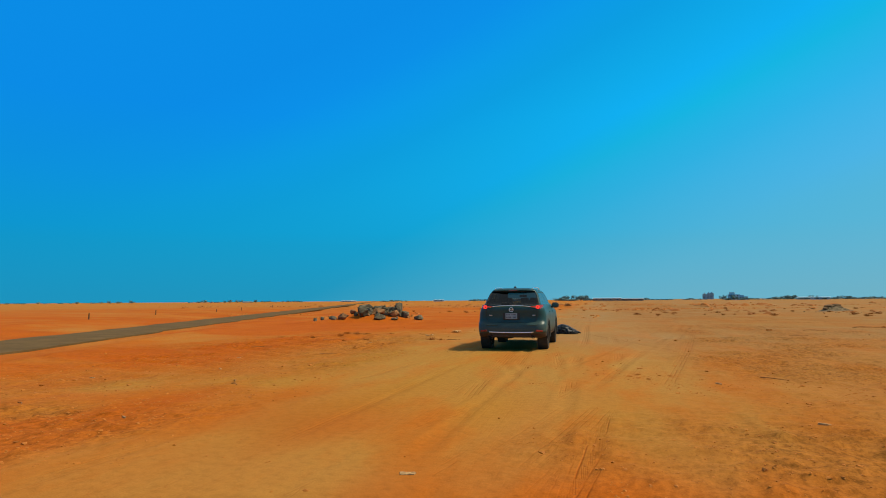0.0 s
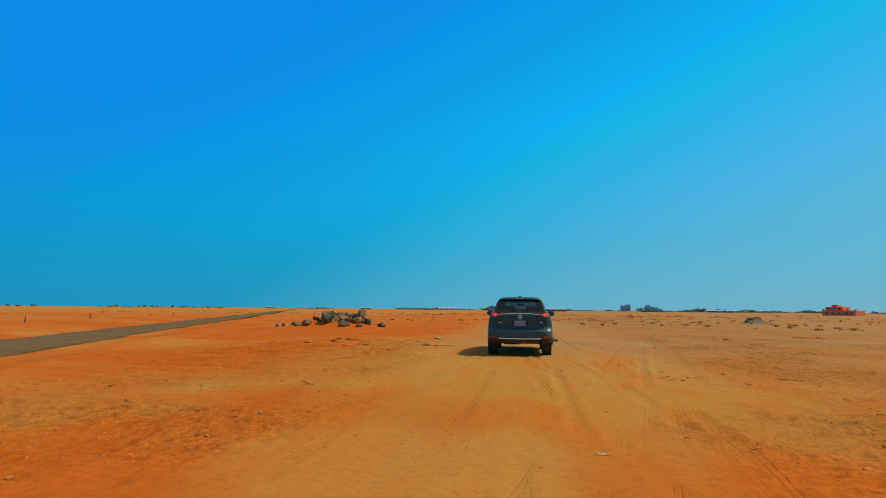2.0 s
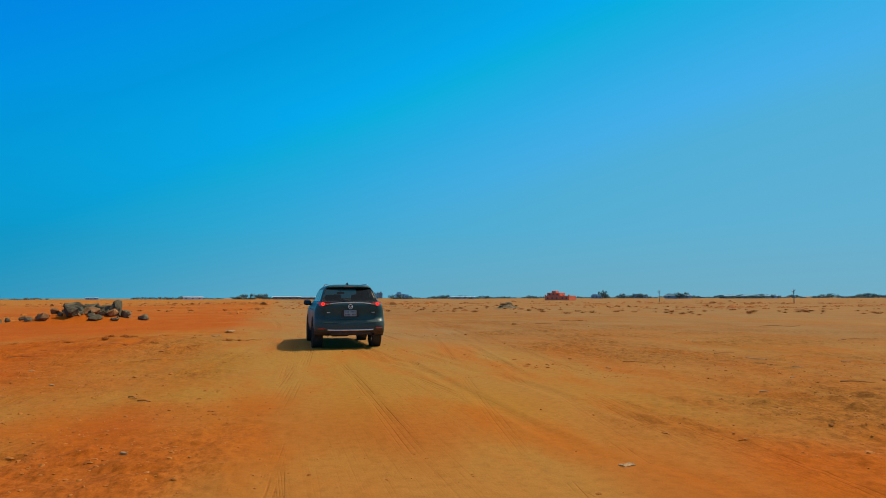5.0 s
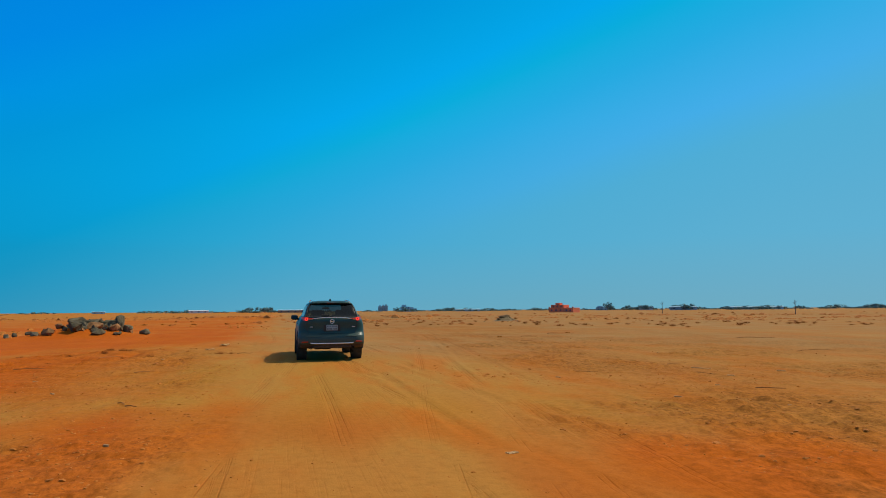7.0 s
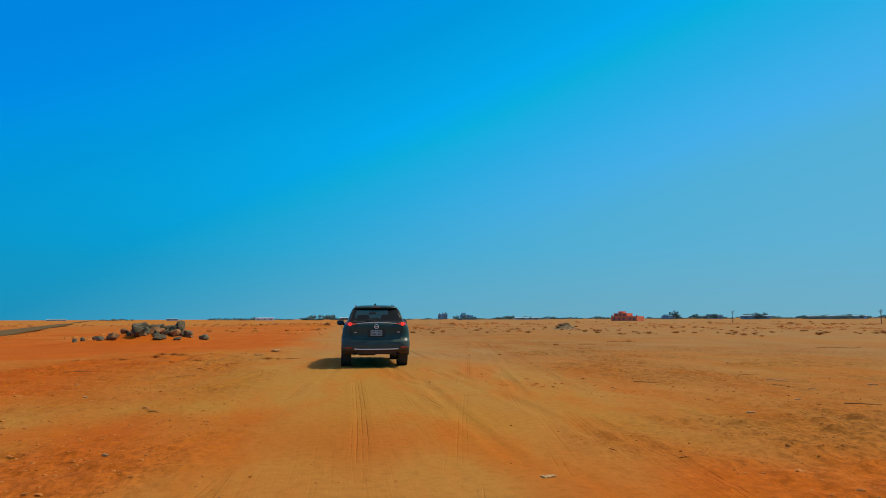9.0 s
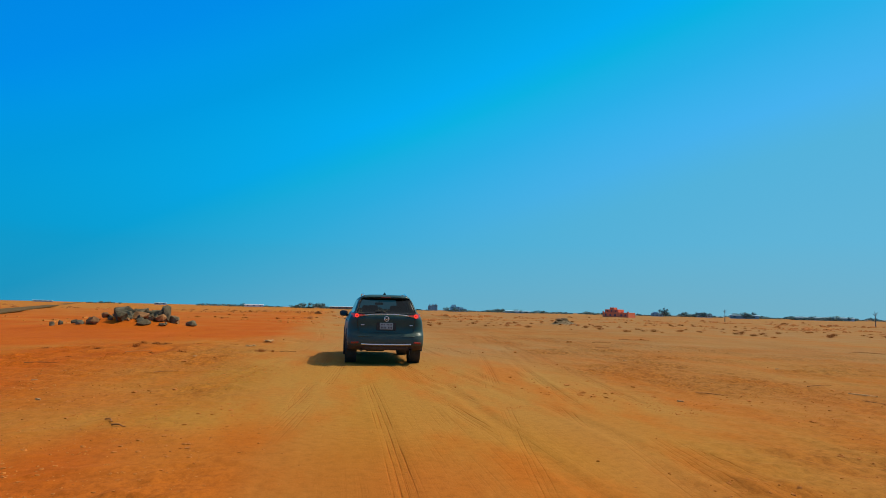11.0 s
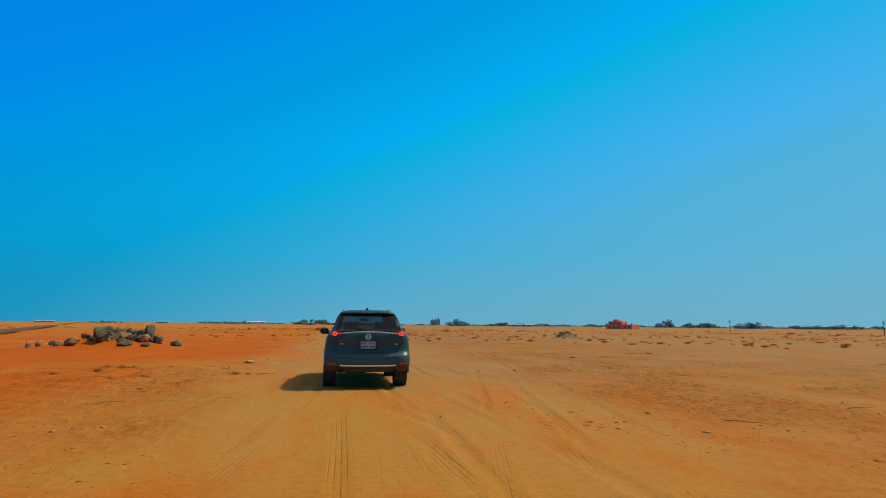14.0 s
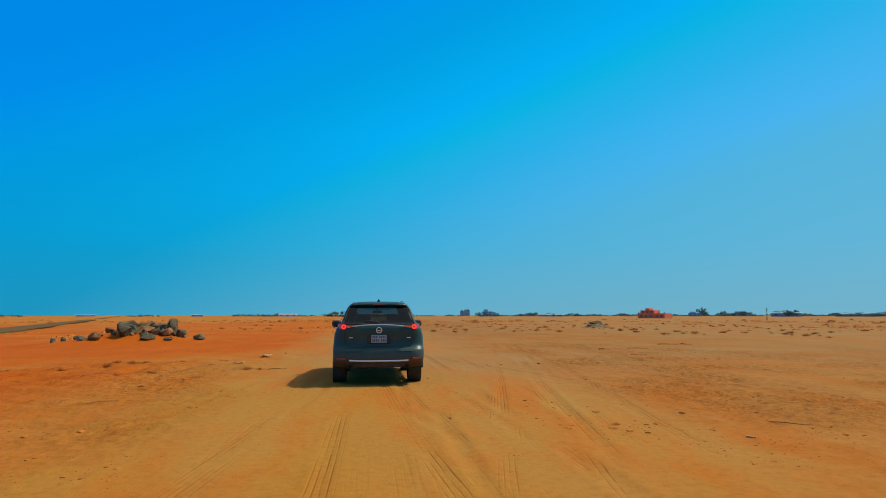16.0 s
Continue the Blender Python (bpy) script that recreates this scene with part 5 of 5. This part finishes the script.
def crown_bm(seed, leaves=420):
    rng = random.Random(seed)
    lumps = [(rng.uniform(-0.75, 0.75), rng.uniform(-0.5, 0.5), rng.uniform(0.35, 0.95), rng.uniform(0.22, 0.42)) for _ in range(9)]
    bm = bmesh.new()
    for _ in range(leaves):
        x, y, z, r = rng.choice(lumps)
        d = Vector((rng.gauss(0, 1), rng.gauss(0, 1), rng.gauss(0, 1))).normalized()
        p = Vector((x, y, z)) + d * r * rng.uniform(0.6, 1.05)
        a = d.orthogonal().normalized() * rng.uniform(0.04, 0.10)
        b = d.cross(a).normalized() * rng.uniform(0.04, 0.09)
        tilt = d * rng.uniform(-0.04, 0.04)
        bm.faces.new([bm.verts.new(q) for q in (p - a, p + b + tilt, p + a, p - b - tilt)])
    return bm


def trunk_bm(seed):
    rng = random.Random(seed)
    bm = bmesh.new()
    tube(bm, [(0, 0, -0.1), (0.02, 0, 0.3), (0.0, 0.02, 0.55)], [0.06, 0.045, 0.03], 6)
    for _ in range(5):
        a = rng.uniform(0, math.tau)
        tube(bm, [(0, 0, 0.25), (0.25 * math.cos(a), 0.2 * math.sin(a), 0.5), (0.5 * math.cos(a), 0.35 * math.sin(a), 0.75)], [0.03, 0.02, 0.008], 5)
    return bm


CROWNS = [mesh_of("crown", crown_bm(800 + k), LEAF) for k in range(4)]
TRUNKS = [mesh_of("trunk", trunk_bm(820 + k), BARK) for k in range(4)]


def tree(az, dist, high, wide, k):
    t = root("tree", far_pose(az, dist), "haze-tinted dark green tree on the far skyline", "tree", "far trees")
    for nm, me in (("trunk", TRUNKS[k % 4]), ("crown", CROWNS[k % 4])):
        ob = new(nm, me)
        ob.parent = t
        ob.matrix_local = pose(0, 0, 0, 0, 0, 77 * k) @ Matrix.Diagonal((wide, wide, high, 1))


def grove(az0, az1, dist, high, n, seed):
    rng = random.Random(seed)
    for k in range(n):
        tree(az0 + (az1 - az0) * (k + rng.uniform(0.2, 0.8)) / n, dist + rng.uniform(-30, 30), high * rng.choice((0.3, 0.4, 0.55, 0.8)), high * rng.uniform(0.6, 1.5), seed + k)


def far_woods(az0, az1, dist, high, count, seed):
    """Low belt of distant bushes in a broken line, too many to count, one mesh of leaf clumps."""
    rng = np.random.RandomState(seed)
    az = rng.uniform(az0, az1, count)
    tall = high * np.clip(0.55 + 0.9 * wander(az, az * 0, 0.9, seed) + 0.5 * wander(az, az * 0, 0.25, seed + 1), 0, 1.3)
    az, tall = az[tall > 0.12 * high], tall[tall > 0.12 * high]
    d = dist + rng.uniform(-12, 12, len(az))
    x, y = np.sin(np.radians(az)) * d, np.cos(np.radians(az)) * d - 16
    mid = np.stack([x, y, height(x, y) + tall * rng.uniform(0, 1, len(az))], 1)
    a, b = rng.normal(0, 0.75, (len(az), 3)), rng.normal(0, 0.75, (len(az), 3))
    b[:, 2] *= 0.6
    a[:, 2] *= 0.6
    v = np.stack([mid - a, mid + b, mid + a, mid - b], 1).reshape(-1, 3)
    me = bpy.data.meshes.new("far_woods")
    me.from_pydata(v.tolist(), [], np.arange(len(v)).reshape(-1, 4).tolist())
    me.materials.append(LEAF)
    tagged(new("far_woods", me), "low haze-tinted green belt of bushes along the far skyline", "woods", kind="stuff")


far_woods(12.5, 36.0, 980, 3.2, 5200, 3)
far_woods(36.0, 60.0, 900, 3.0, 4800, 7)
far_woods(-12.0, 9.0, 1050, 2.6, 3600, 11)
red_house(27.0, 330)
tower(9.95, 1500, 9, 12, 4)
tower(10.5, 1500, 9, 14, 5)
tower(10.25, 1700, 8, 15, 5)
flat_house(12.3, 900, 15, 7.2, HAZEWALL)
flat_house(13.0, 880, 11, 4.6, HAZEWALL)
grove(11.4, 13.6, 860, 7, 8, 31)
grove(15.3, 16.6, 900, 7, 5, 41)
long_shed(18.1, 760, 40, 4.2, HAZEWALL, "long low haze-tinted grey shed on the skyline")
grove(17.2, 19.6, 740, 5, 9, 51)
grove(24.3, 26.0, 800, 5, 7, 61)
tree(30.9, 700, 8.5, 5.5, 3)
flat_house(30.4, 720, 13, 3.6, HAZEWALL)
grove(29.8, 31.2, 760, 6, 4, 71)
grove(32.5, 35.0, 800, 6.5, 11, 81)
flat_house(34.2, 820, 19, 4.0, HAZEWALL)
long_shed(37.3, 700, 36, 5.5, HAZEWALL, "long haze-tinted grey shed with trees beside it")
grove(36.2, 38.6, 720, 7, 9, 91)
grove(40.6, 45.2, 640, 4.6, 22, 101)
long_shed(43.0, 650, 60, 4.5, HAZEWALL, "very long low dark shed behind trees")
grove(47.5, 56.0, 900, 6, 24, 131)
long_shed(4.0, 700, 34, 4.0, BROWNWALL, "long brown yard wall on the skyline")
grove(-2.6, 0.6, 760, 7.5, 10, 161)
long_shed(1.9, 700, 40, 4.5, BROWNWALL, "long brown yard wall on the skyline")
long_shed(-6.0, 800, 30, 4.5, PALEWALL, "long shed with a pale sheet roof")
grove(-8.2, -6.8, 820, 5, 5, 181)
long_shed(-13.6, 1000, 22, 4.5, HAZEWALL, "short dark grey haze-tinted shed on the skyline")
long_shed(-22.0, 1300, 40, 4.0, HAZEWALL, "long low haze-tinted grey shed on the skyline")
grove(-19.0, -16.5, 1000, 5, 7, 191)
grove(-36.0, -26.0, 1100, 5, 18, 211)
long_shed(-31.0, 1400, 26, 4.0, HAZEWALL, "short dark grey haze-tinted shed on the skyline")
grove(-50.0, -40.0, 1100, 5, 14, 241)


def dead_tree(az, dist, high):
    x, y = far(az, dist)
    rng = random.Random(5)
    bm = bmesh.new()
    tube(bm, [(0, 0, -0.1), (0.02 * high, 0, 0.5 * high), (0, 0.02 * high, high)], [0.035 * high, 0.02 * high, 0.006 * high], 7)
    for k in range(9):
        a, z = k * 2.4, high * rng.uniform(0.35, 0.85)
        tube(bm, [(0.01 * high, 0, z), (0.16 * high * math.cos(a), 0.16 * high * math.sin(a), z + 0.14 * high)], [0.012 * high, 0.003 * high], 5)
    thing("dead_tree", bm, BARK, on_ground(x, y), "bare dead tree standing alone on the plain", "tree", smooth=50)


dead_tree(35.6, 240, 4.5)
dead_tree(46.0, 170, 3.8)

# fence posts beyond the road
for k, s in enumerate((-2, 14, 31, 49, 68, 90, 118)):
    px, py = float(road_x(s)) - 13.5, s + 6 + 2.0 * (k % 2)
    bm = bmesh.new()
    tube(bm, [(0, 0, -0.2), (0.01, 0.01, 0.3), (0.03, 0, 0.52 + 0.08 * (k % 3))], [0.05, 0.045, 0.04], 8)
    thing("fence_post", bm, POST, on_ground(px, py), "short dark wooden post beyond the road", "post", "posts beyond the road", smooth=50)
